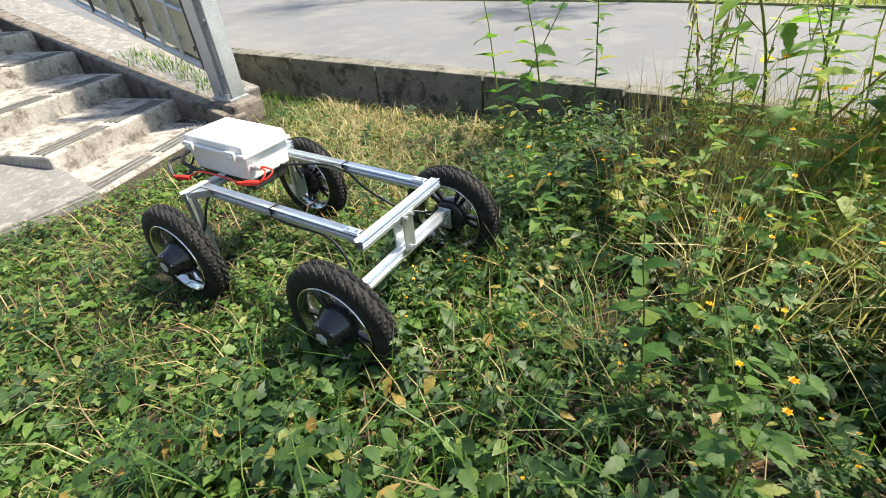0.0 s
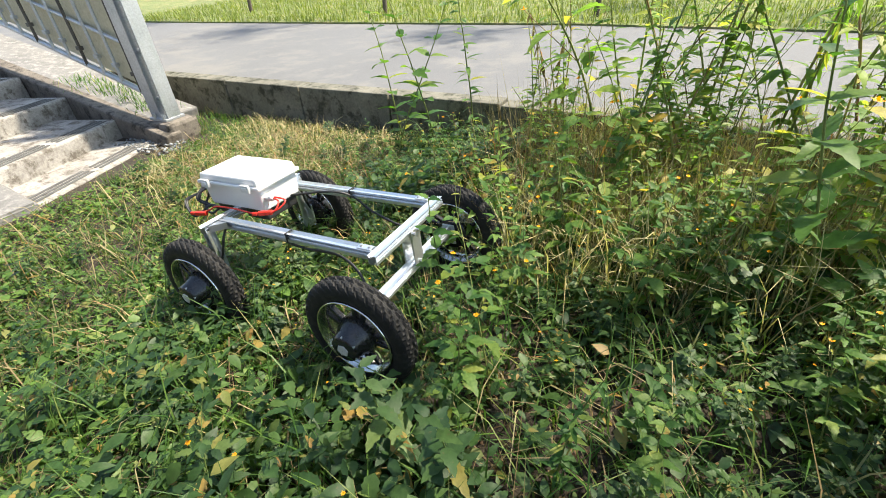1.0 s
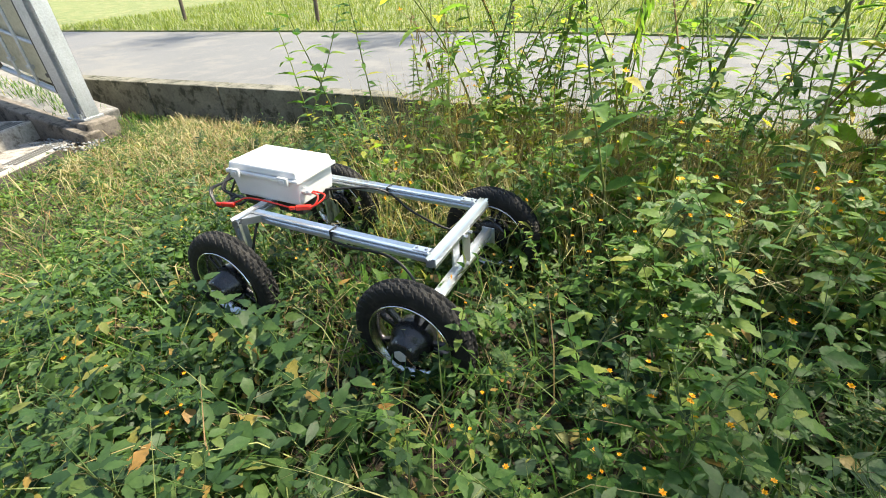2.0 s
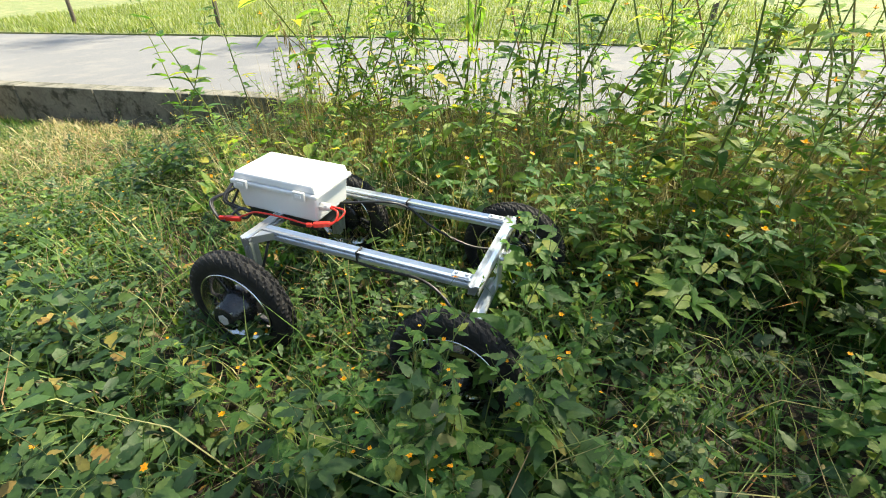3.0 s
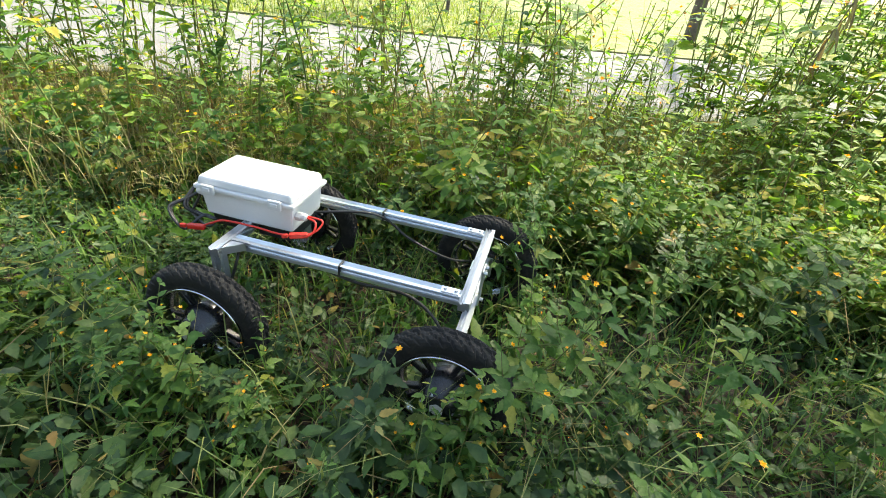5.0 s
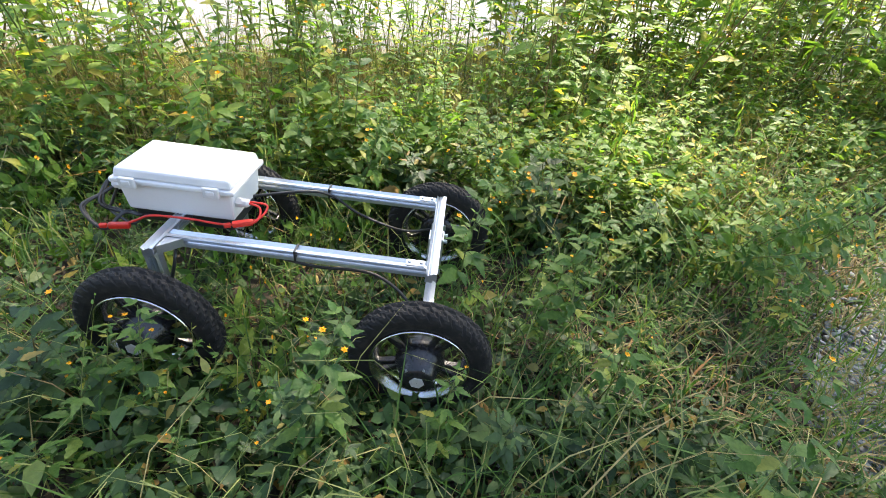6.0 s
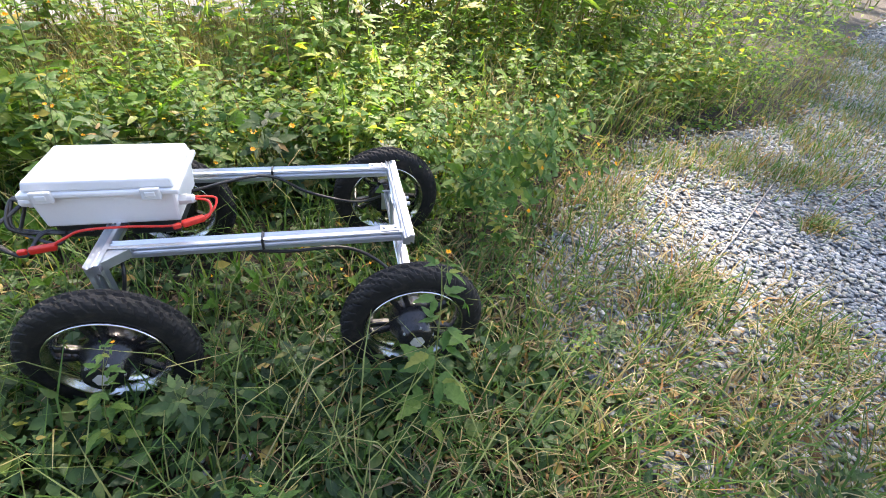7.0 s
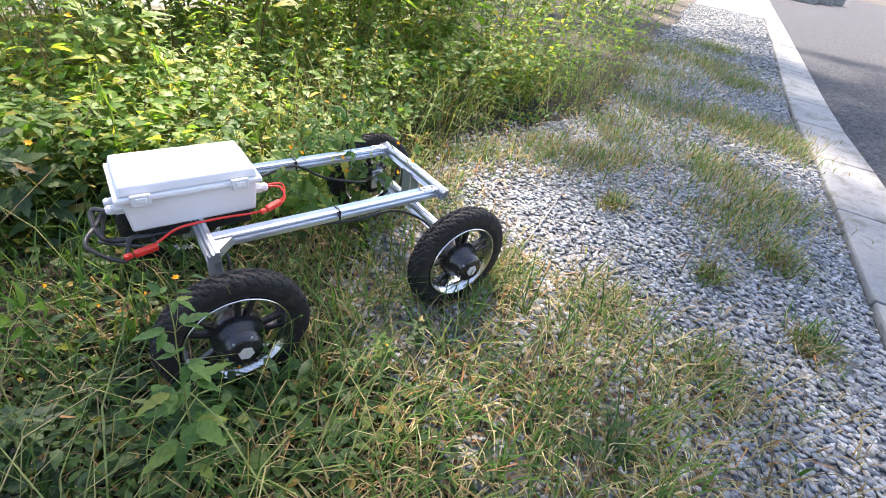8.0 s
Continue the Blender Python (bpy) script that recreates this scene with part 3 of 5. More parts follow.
def build_rover():
    rover = tagged(new("rover"), "four-wheeled aluminium-frame robot cart driving through the weeds", "robot cart")
    zr, a = 0.376, 0.015
    rear_x, front_x = -0.246, 0.462
    for y in (-0.166, 0.166):
        rail = extrusion("rail", front_x - rear_x - 0.03, rover, pose((rear_x + front_x) / 2, y, zr - a))
        part("zip_tie", block(0.006, 0.035, 0.035, pose(0.103, y, zr - a), 0.002), CABLE_BLACK, rail)
        part("joint_plate", block(0.05, 0.024, 0.003, pose(front_x - 0.045, y, zr + 0.0018), 0.001), ALUMINIUM, rail)
        for bx in (-0.06, -0.03):
            part("bolt", tube([(front_x + bx, y, zr), (front_x + bx, y, zr + 0.008)], 0.005, 6), GALVANISED, rail)
    rear = extrusion("rear_crossbar", 0.478, rover, pose(rear_x, 0, zr - a, 0, 0, 90))
    extrusion("front_crossbar", 0.40, rover, pose(front_x, 0, zr - a, 0, 0, 90))
    for s in (-1, 1):
        gusset = bmesh.new()
        for dz in (-0.002,):
            pts = [(rear_x + 0.015, s * 0.181, 0), (rear_x + 0.06, s * 0.181, 0), (rear_x + 0.015, s * 0.226, 0)]
            low = [gusset.verts.new((x, y, zr - 0.027)) for x, y, _ in pts]
            top = [gusset.verts.new((x, y, zr - 0.003)) for x, y, _ in pts]
            gusset.faces.new(top)
            gusset.faces.new(list(reversed(low)))
            for k in range(3):
                gusset.faces.new((low[k], low[(k + 1) % 3], top[(k + 1) % 3], top[k]))
        bmesh.ops.recalc_face_normals(gusset, faces=gusset.faces)
        part("corner_bracket", gusset, ALUMINIUM, rover)
        leg = extrusion("rear_leg", 0.215, rover, pose(rear_x, s * 0.222, zr - 0.03 - 0.1075, 0, 90, 0))
        part("axle_plate", block(0.05, 0.006, 0.085, pose(rear_x, s * 0.241, 0.185), 0.003), ALUMINIUM, leg)
        part("axle", tube([(rear_x, s * 0.215, 0.18), (rear_x, s * 0.29, 0.18)], 0.008, 10), GALVANISED, leg)
    axle_beam = extrusion("front_axle_beam", 0.47, rover, pose(front_x, 0, 0.225, 0, 0, 90))
    for s in (-1, 1):
        part("axle_plate", block(0.05, 0.006, 0.08, pose(front_x, s * 0.239, 0.2), 0.003), ALUMINIUM, axle_beam)
        part("axle", tube([(front_x, s * 0.22, 0.187), (front_x, s * 0.29, 0.187)], 0.008, 10), GALVANISED, axle_beam)
    bracket = part("pivot_bracket", block(0.006, 0.05, 0.13, pose(front_x + 0.019, 0, 0.295), 0.002), ALUMINIUM, rover, "bolted pivot plate for the swinging front axle")
    part("pivot_bracket", block(0.006, 0.05, 0.13, pose(front_x - 0.019, 0, 0.295), 0.002), ALUMINIUM, rover)
    for dy, dz in ((-0.015, 0.35), (0.015, 0.35), (0, 0.24)):
        part("bolt", tube([(front_x + 0.02, dy, dz), (front_x + 0.032, dy, dz)], 0.006, 6), GALVANISED, bracket)
    # carrier and box
    part("carrier_plate", block(0.28, 0.165, 0.004, pose(-0.24, 0.008, zr - 0.0035), 0.001), BLACK_PLASTIC, rover)
    for tx in (-0.322, -0.166):
        part("battery_tray", block(0.115, 0.15, 0.045, pose(tx, 0.008, zr - 0.0228), 0.006), BLACK_PLASTIC, rover)
    x1, x2, y1, y2, zt, zb = -0.398, -0.084, -0.088, 0.103, 0.501, 0.3745
    cx, cy, lx, ly = (x1 + x2) / 2, (y1 + y2) / 2, x2 - x1, y2 - y1
    box = part("control_box", block(lx - 0.006, ly - 0.006, 0.101, pose(cx, cy, zb + 0.0505), 0.006, 0.94), WHITE_PLASTIC, rover, "white plastic control box")
    part("lid", block(lx, ly, 0.026, pose(cx, cy, zt - 0.013) @ Matrix.Rotation(math.pi, 4, "X"), 0.006, 0.955), WHITE_PLASTIC, box)
    part("lid_flange", block(lx + 0.016, ly + 0.014, 0.014, pose(cx, cy, zt - 0.033), 0.004), WHITE_PLASTIC, box)
    for fx in (x1 + 0.045, x2 - 0.05):
        latch = part("latch", block(0.042, 0.011, 0.030, pose(fx, y1 - 0.0115, zt - 0.032), 0.003), PALE_PLASTIC, box)
        part("catch", block(0.022, 0.006, 0.012, pose(fx, y1 - 0.0165, zt - 0.030), 0.002), WHITE_PLASTIC, latch)
    for fx in (x1 + 0.06, x2 - 0.06):
        part("hinge", tube([(fx - 0.02, y2 + 0.009, zt - 0.03), (fx + 0.02, y2 + 0.009, zt - 0.03)], 0.006, 8), PALE_PLASTIC, box)
    for gx, s, gy, gz in ((x2, 1, y1 + 0.03, 0.425), (x1, -1, y1 + 0.03, 0.435), (x1, -1, y1 + 0.065, 0.435)):
        gland = bmesh.new()
        g0 = gx - 0.012 * s
        add_tube(gland, [(g0, gy, gz), (g0 + 0.022 * s, gy, gz)], 0.014, 6)
        add_tube(gland, [(g0 + 0.022 * s, gy, gz), (g0 + 0.034 * s, gy, gz), (g0 + 0.040 * s, gy, gz)], [0.012, 0.012, 0.008], 12)
        bmesh.ops.recalc_face_normals(gland, faces=gland.faces)
        part("cable_gland", gland, PALE_PLASTIC, box, "pale plastic cable gland")
    # cables
    def cable(name, pts, r, mat, label="", parent=rover):
        return smooth(part(name, tube(soft_path(pts, 6), r, 8), mat, parent, label))
    cable("red_cable", [(x2 + 0.025, y1 + 0.03, 0.425), (x2 + 0.06, y1 + 0.02, 0.42), (x2 + 0.055, -0.10, 0.395), (x2 - 0.02, -0.115, 0.386), (-0.2, -0.118, 0.392), (-0.29, -0.128, 0.395), (-0.33, -0.135, 0.380), (-0.35, -0.142, 0.372)], 0.0032, RED_PLASTIC, "loose red power cable")
    cable("red_cable", [(x2 + 0.025, y1 + 0.034, 0.428), (x2 + 0.072, y1 + 0.04, 0.418), (x2 + 0.06, -0.085, 0.397), (x2 + 0.01, -0.108, 0.388)], 0.003, RED_PLASTIC)
    for px, py, pz, yaw in ((-0.372, -0.15, 0.366, 14), (x2 + 0.025, -0.108, 0.392, 28)):
        plug = part("connector", block(0.052, 0.016, 0.016, pose(px, py, pz, 0, 0, yaw), 0.004), RED_PLASTIC, rover, "red cable connector")
        part("connector_tip", block(0.018, 0.012, 0.012, pose(px, py, pz, 0, 0, yaw) @ pose(-0.038, 0, 0), 0.003), RED_PLASTIC, plug)
    for k in range(5):
        s1, s2 = math.sin(2.1 * k + 0.4), math.cos(3.3 * k)
        yy = -0.055 + 0.018 * s2
        cable("black_cable", [(x1 - 0.02, y1 + 0.03 + 0.035 * (k % 2), 0.43), (x1 - 0.045 - 0.02 * s1, yy, 0.42 + 0.012 * s2), (x1 - 0.065 + 0.015 * s2, yy - 0.045 - 0.02 * s1, 0.385 + 0.015 * s1), (x1 - 0.03 + 0.02 * s1, yy - 0.06 + 0.02 * s2, 0.356 + 0.008 * s2),
                              (x1 + 0.02 + 0.02 * s2, -0.10 + 0.02 * s1, 0.362 + 0.008 * s1), (x1 + 0.05, -0.08, 0.358), (-0.30, -0.072, 0.352)], 0.0042, CABLE_BLACK)
    cable("black_cable", [(-0.2, -0.12, 0.34), (0.0, -0.15, 0.334), (0.15, -0.168, 0.325), (0.3, -0.16, 0.318), (0.40, -0.19, 0.27), (front_x - 0.02, -0.25, 0.21)], 0.0045, CABLE_BLACK)
    cable("black_cable", [(-0.1, 0.05, 0.38), (0.05, 0.11, 0.385), (0.12, 0.15, 0.352), (0.2, 0.15, 0.30), (0.34, 0.16, 0.25), (front_x - 0.02, 0.25, 0.21)], 0.0045, CABLE_BLACK)
    for s in (-1, 1):
        cable("black_cable", [(-0.25, s * 0.12, 0.345), (-0.21, s * 0.19, 0.33), (-0.222, s * 0.218, 0.26), (-0.235, s * 0.25, 0.19)], 0.0045, CABLE_BLACK)
    wheels = []
    for x, z in ((-0.239, 0.180), (0.460, 0.187)):
        for s in (-1, 1):
            wheels.append(build_wheel(rover, x, -0.316 if s < 0 else 0.290, z, s))
    return rover, wheels


rover, wheels = build_rover()


# ---- weeds and grass ----
def tall_weed(kind, toothed=False):
    """Arrays for one weed of about 1 m: (stem, leaf, flower) pieces. kind: bidens, slender, nettle, withered."""
    stems, foliage, petals = [], [], []
    def stem_tube(p, r0, r1, sides=5):
        p = np.array(p)
        n = len(p)
        r = np.linspace(r0, r1, n)
        a = np.arange(sides) * 2 * np.pi / sides
        d = unit(np.gradient(p, axis=0))
        s = unit(np.cross(d, np.array([0.31, 0.87, 0.21])))
        u = np.cross(d, s)
        v = p[:, None] + r[:, None, None] * (np.cos(a)[None, :, None] * s[:, None] + np.sin(a)[None, :, None] * u[:, None])
        f = []
        for i in range(n - 1):
            for k in range(sides):
                q = (k + 1) % sides
                f += [[i * sides + k, i * sides + q, (i + 1) * sides + q], [i * sides + k, (i + 1) * sides + q, (i + 1) * sides + k]]
        stems.append((v.reshape(-1, 3), np.array(f)))
    def curve(start, way, length, bend, n=7):
        pts, p, w = [np.array(start, float)], np.array(start, float), unit(np.array(way, float))
        for _ in range(n - 1):
            w = unit(w + bend / n + rng.normal(0, 0.05, 3))
            p = p + w * length / (n - 1)
            pts.append(p)
        return np.array(pts)
    def put_leaf(p, way, length, width, curl=0.3):
        foliage.append(leaves(np.array([p]), np.array([way]), np.array([[rng.normal(0, 0.25), rng.normal(0, 0.25), 1.0]]), np.array([length]), np.array([width]), curl, toothed=toothed))
    def bloom(p, size):
        for k in range(6):
            a = k * 1.047 + rng.uniform(0, 0.3)
            petals.append(leaves(np.array([p]), np.array([[np.cos(a), np.sin(a), 0.45]]), np.array([[0, 0, 1.0]]), np.array([size]), np.array([size * 0.75]), 0.1))
        petals.append(leaves(np.array([p + [0, 0, 0.002]]), np.array([[0.1, 0.0, 1.0]]), np.array([[1.0, 0, 0.1]]), np.array([size * 0.8]), np.array([size * 0.9]), 0.0))
    main = curve((0, 0, 0), (rng.normal(0, 0.08), rng.normal(0, 0.08), 1), 1.0, rng.normal(0, 0.18, 3) * [1, 1, 0], 10)
    stem_tube(main, 0.0055, 0.002)
    if kind == "withered":
        for i in range(26):
            k = rng.uniform(0.25, 0.98) * 9
            p = main[int(k)] + (main[min(int(k) + 1, 9)] - main[int(k)]) * (k % 1)
            a = rng.uniform(0, 6.283)
            put_leaf(p, (np.cos(a) * 0.6, np.sin(a) * 0.6, -0.9), rng.uniform(0.05, 0.10), rng.uniform(0.012, 0.025), 0.5)
        return stems, foliage, petals
    turn = rng.uniform(0, 6.28)
    nodes = {"bidens": 8, "slender": 24, "nettle": 10}[kind]
    for i in range(nodes):
        s = 0.12 + 0.86 * i / (nodes - 1)
        k = min(s * 9, 8.999)
        p = main[int(k)] + (main[int(k) + 1] - main[int(k)]) * (k % 1)
        size = (1.0 - 0.55 * abs(s - 0.45) / 0.55)
        turn += 1.57 + rng.normal(0, 0.2)
        if kind == "slender":
            for _ in range(2):
                a = turn + rng.uniform(0, 6.28)
                put_leaf(p, (np.cos(a), np.sin(a), rng.uniform(-0.1, 0.6)), 0.09 * size * rng.uniform(0.7, 1.2), 0.026 * size + 0.006, rng.uniform(0.2, 0.6))
            continue
        for a in (turn, turn + math.pi):
            a += rng.normal(0, 0.25)
            out = np.array([np.cos(a), np.sin(a), rng.uniform(0.15, 0.7)])
            if kind == "nettle":
                put_leaf(p, out, 0.145 * size, 0.085 * size, rng.uniform(0.2, 0.55))
                continue
            stalk = 0.05 * size + 0.015
            q = p + unit(out) * stalk
            stem_tube(np.array([p, (p + q) / 2 + [0, 0, 0.004], q]), 0.0016, 0.001, 3)
            L = 0.125 * size * rng.uniform(0.8, 1.15)
            put_leaf(q, out * [1, 1, 0.4], L * 1.15, L * 0.62, rng.uniform(0.15, 0.5))
            for d in (-0.95, 0.95):
                b = a + d
                put_leaf(q - unit(out) * stalk * 0.2, (np.cos(b), np.sin(b), rng.uniform(-0.1, 0.4)), L * 0.85, L * 0.46, rng.uniform(0.15, 0.5))
            if s > 0.45 and rng.random() < 0.5:
                tip = curve(p, (np.cos(a + 0.6) * 0.7, np.sin(a + 0.6) * 0.7, 1.0), rng.uniform(0.14, 0.28), np.array([0, 0, 0.3]), 5)
                stem_tube(tip, 0.0018, 0.001, 4)
                b = a + rng.normal(0, 1)
                put_leaf(tip[3], (np.cos(b), np.sin(b), 0.4), 0.05, 0.018, 0.3)
                if rng.random() < 0.35:
                    bloom(tip[-1], rng.uniform(0.014, 0.02))
                else:
                    put_leaf(tip[-1] - [0, 0, 0.004], (0.1, 0.1, 1), 0.018, 0.013, 0.0)
    return stems, foliage, petals


KINDS = ["bidens", "bidens", "bidens", "slender", "slender", "nettle", "nettle", "withered"]
PATTERNS, BLOOMS = [], []
for kd in KINDS:
    st_p, lf_p, fl_p = tall_weed(kd, kd in ("bidens", "nettle"))
    PATTERNS.append((kd, joined(st_p), joined(lf_p), joined(fl_p) if fl_p else None))
    BLOOMS.append([joined(fl_p[i:i + 7]) for i in range(0, len(fl_p), 7)])
WEED_LABEL = {"bidens": "green weed with toothed leaflets and yellow flower heads", "slender": "tall slender weed with narrow pointed leaves",
              "nettle": "leafy green weed with broad pointed leaves", "withered": "withered brown weed stalk with curled leaves"}


def weed_prototypes():
    made = []
    for (kd, sv, lv, _), blooms in zip(PATTERNS, BLOOMS):
        top = tagged(new("tall_weed"), WEED_LABEL[kd], "weed", "tall weeds on the verge")
        dry = kd == "withered"
        for nm, arr, mat in (("stem", sv, DRY_STEM if dry else STEM), ("foliage", lv, DRY if dry else TALL_LEAF), *(("flower_head", q, FLOWER) for q in blooms)):
            if arr is not None:
                ob = new(nm, bulk_mesh(nm, arr[0], arr[1], mat))
                ob.parent = top
        made.append(top)
    return made


def weed_height(x, y):
    """How tall the growth stands at a place on the plan."""
    d = off_track(x, y)
    h = np.interp(x, [-0.6, 0.1, 0.6, 1.2, 4.2, 5.4, 5.85], [0.05, 0.10, 0.32, 0.46, 0.42, 0.38, 0.10])
    far = np.interp(x, [-0.4, 0.3, 0.9, 1.5, 4.0, 5.0, 6.0, 9.0, 18.0], [0.05, 0.16, 0.45, 0.86, 0.8, 0.58, 0.44, 0.5, 0.65])
    h = np.where(d > 0.35, np.clip(h + (far - h) * (d - 0.35) / 0.6, 0, 2), h)
    near = np.interp(x, [0.4, 1.4, 2.2, 3.8, 4.6], [0.16, 0.34, 0.38, 0.22, 0.07])
    h = np.where(d < -0.35, h + (near - h) * np.clip((-d - 0.35) / 0.3, 0, 1), h)
    h = np.where((x > 5.3) & (y < gravel_edge(x) + 0.25), 0.05, h)
    return h


def scatter(n, x0, x1, y0, y1):
    return rng.uniform(x0, x1, n), rng.uniform(y0, y1, n)


def on_ground(x, y):
    """Places where plants may root: before the wall, off slab and steps."""
    return (y < wall_line(x) - 0.03) & ~((x < -1.40) & (y < 1.12)) & (y > curb_line(x) + 0.05)


def bank_share(x, y):
    return np.where((off_track(x, y) > 0.5) & (y > gravel_edge(x) + 0.1), 1.0, 0.0)


def close_growth(x, y):
    """Share of leafage on the bank: close beside the track and towards the gravel, open in front of the road."""
    d = off_track(x, y)
    depth = np.interp(x, [1.0, 3.5, 5.0, 7.0], [0.34, 0.36, 0.85, 1.5])
    return bank_share(x, y) * np.clip(1.12 - (d - 0.5) / depth * 0.85, 0.07, 1.0)


def low_leaves(n, box_, hmax=1.0, size=(0.025, 0.06), dense=None, toothed=False):
    x, y = scatter(n, *box_)
    keep = on_ground(x, y)
    if dense:
        keep &= rng.random(n) < close_growth(x, y)
    else:
        keep &= (off_track(x, y) < 0.62) | (rng.random(n) < np.where(x < 1.0, 1.0, 0.25))
    h = weed_height(x, y)
    keep &= rng.random(n) < np.clip(0.7 + h, 0, 1) * (0.62 + 0.55 * wave(x, y, 1.6, 1.0)) * (1 - 0.35 * grass_patch(x, y))
    keep &= ~((np.abs(off_track(x, y)) < 0.36) & (h > 0.2) & (rng.random(n) < 0.5) & (x > 0.4))
    x, y, h = x[keep], y[keep], h[keep]
    h = np.where((np.abs(off_track(x, y)) < 0.5) & (x < 5.9), np.minimum(h, np.interp(x, [3.0, 3.9], [0.17, 0.075])), h)
    k = len(x)
    z = 0.008 + np.minimum(h, hmax) * 0.8 * rng.random(k) ** (0.75 if dense else 1.15)
    a = rng.uniform(0, 6.283, k)
    way = np.stack([np.cos(a), np.sin(a), rng.normal(0.1, 0.35, k)], 1)
    nor = np.stack([rng.normal(0, 0.4, k), rng.normal(0, 0.4, k), np.ones(k)], 1)
    L = rng.uniform(*size, k) * np.clip(0.6 + h, 0.7, 1.15)
    return leaves(np.stack([x, y, z], 1), way, nor, L, L * rng.uniform(0.42, 0.75, k), 0.3, small=size[1] < 0.05, toothed=toothed)


def grass(n, box_, hrange, width, lean, near=None, want=None):
    x, y = scatter(n, *box_)
    keep = on_ground(x, y)
    if want is not None:
        keep &= rng.random(n) < want(x, y)
    x, y = x[keep], y[keep]
    # blades stand in tufts
    tx, ty = np.round(x / 0.11) * 0.11 + 0.05 * np.sin(37 * np.round(x / 0.11) + 11 * np.round(y / 0.11)), np.round(y / 0.11) * 0.11 + 0.05 * np.cos(23 * np.round(y / 0.11) + 7 * np.round(x / 0.11))
    pull = rng.uniform(0.0, 0.7, len(x))
    x, y = x + (tx - x) * pull, y + (ty - y) * pull
    k = len(x)
    return blades(np.stack([x, y, np.zeros(k)], 1), rng.uniform(*hrange, k) * (0.8 + 0.4 * rng.random(k)), rng.uniform(0.6, 1.3, k) * width, rng.uniform(*lean, k), rng.uniform(0, 6.283, k))


def open_lawn(x, y):
    """Share of grass: much on the mown part and the dry verge, less under the weeds."""
    g = np.interp(x, [-1.4, 0.3, 1.0, 3.6, 4.6, 5.6, 6.2, 6.6], [0.9, 1.0, 0.4, 0.2, 0.16, 0.22, 0.2, 0.1])
    on_gravel = (x > 5.25) & (y < gravel_edge(x)) & (y > curb_line(x))
    tuft = np.zeros_like(x)
    for cx, cy, r in TUFTS:
        tuft = np.maximum(tuft, np.exp(-(((x - cx) / r) ** 2 + ((y - cy) / (0.7 * r)) ** 2)))
    g = np.where(on_gravel, np.maximum(tuft, np.interp(x, [5.2, 6.1, 6.6], [0.2, 0.1, 0.02])), g)
    g = np.maximum(g, 0.75 * grass_patch(x, y))
    g = g * np.where((x < -0.3) & (y < 0.3) & (y > -0.5), np.clip((x + 1.3) * 0.9, 0.08, 1), 1.0)
    return np.clip(g * (0.75 + 0.5 * wave(x, y, 2.3, 5.0)), 0, 1)


TUFTS = [(11.74, -1.5, 0.45), (11.17, -1.93, 0.3), (9.37, -2.06, 0.36), (9.36, -2.33, 0.36), (9.16, -2.6, 0.22), (7.86, -2.52, 0.28), (7.38, -2.5, 0.28), (7.17, -2.68, 0.10), (8.11, -2.17, 0.28), (9.14, -1.48, 0.45),
         (8.16, -1.56, 0.42), (7.5, -1.7, 0.2), (7.35, -1.4, 0.22), (6.9, -1.12, 0.25), (6.3, -1.25, 0.2), (13.5, -1.2, 0.4), (10.3, -1.2, 0.5), (12.0, -0.9, 0.6), (6.05, -1.78, 0.14), (6.2, -2.2, 0.16), (6.15, -2.55, 0.13), (6.6, -2.85, 0.08), (7.0, -1.9, 0.07), (6.75, -2.45, 0.06)]


def tuft_blades(cx, cy, r, n, tall=(0.04, 0.15), z=0.0):
    x, y = rng.normal(cx, 0.7 * r, n), rng.normal(cy, 0.5 * r, n)
    x, y = x + 0.12 * r * np.sin(9 * y), y + 0.2 * r * np.sin(7 * x)
    return blades(np.stack([x, y, 0 * x + z], 1), rng.uniform(*tall, n), rng.uniform(0.004, 0.008, n), rng.uniform(0.4, 1.15, n), rng.uniform(0, 6.283, n))


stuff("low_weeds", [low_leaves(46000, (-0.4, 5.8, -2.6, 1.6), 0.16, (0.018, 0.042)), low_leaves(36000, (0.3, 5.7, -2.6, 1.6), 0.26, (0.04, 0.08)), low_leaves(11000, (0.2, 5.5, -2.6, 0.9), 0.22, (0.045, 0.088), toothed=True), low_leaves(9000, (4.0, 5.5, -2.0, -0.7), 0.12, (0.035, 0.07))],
      SHADE_LEAF, "low green weeds carpeting the verge", "weeds")
stuff("clover", [low_leaves(52000, (-1.5, 1.0, -1.8, 1.55), 0.1, (0.018, 0.049)), low_leaves(9000, (-1.3, 1.0, -1.6, 1.2), 0.12, (0.04, 0.075))], MOWN_LEAF, "small green clover leaves, paled for sun on the mown ground", "clover")
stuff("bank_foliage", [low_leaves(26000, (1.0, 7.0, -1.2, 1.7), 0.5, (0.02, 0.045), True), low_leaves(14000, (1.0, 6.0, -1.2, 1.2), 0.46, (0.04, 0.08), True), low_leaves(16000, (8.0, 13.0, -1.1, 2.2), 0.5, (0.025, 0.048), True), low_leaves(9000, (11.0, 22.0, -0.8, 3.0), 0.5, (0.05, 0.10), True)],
      BANK_LEAF, "green and yellowing foliage of the weed bank, paled for the sun", "weeds")
stuff("verge_foliage", [low_leaves(26000, (4.0, 9.0, -1.3, 0.9), 0.5, (0.022, 0.049), True), low_leaves(15000, (3.6, 8.0, -1.2, 0.8), 0.46, (0.04, 0.08), True)], TALL_LEAF, "close green weeds beside the gravel", "weeds")
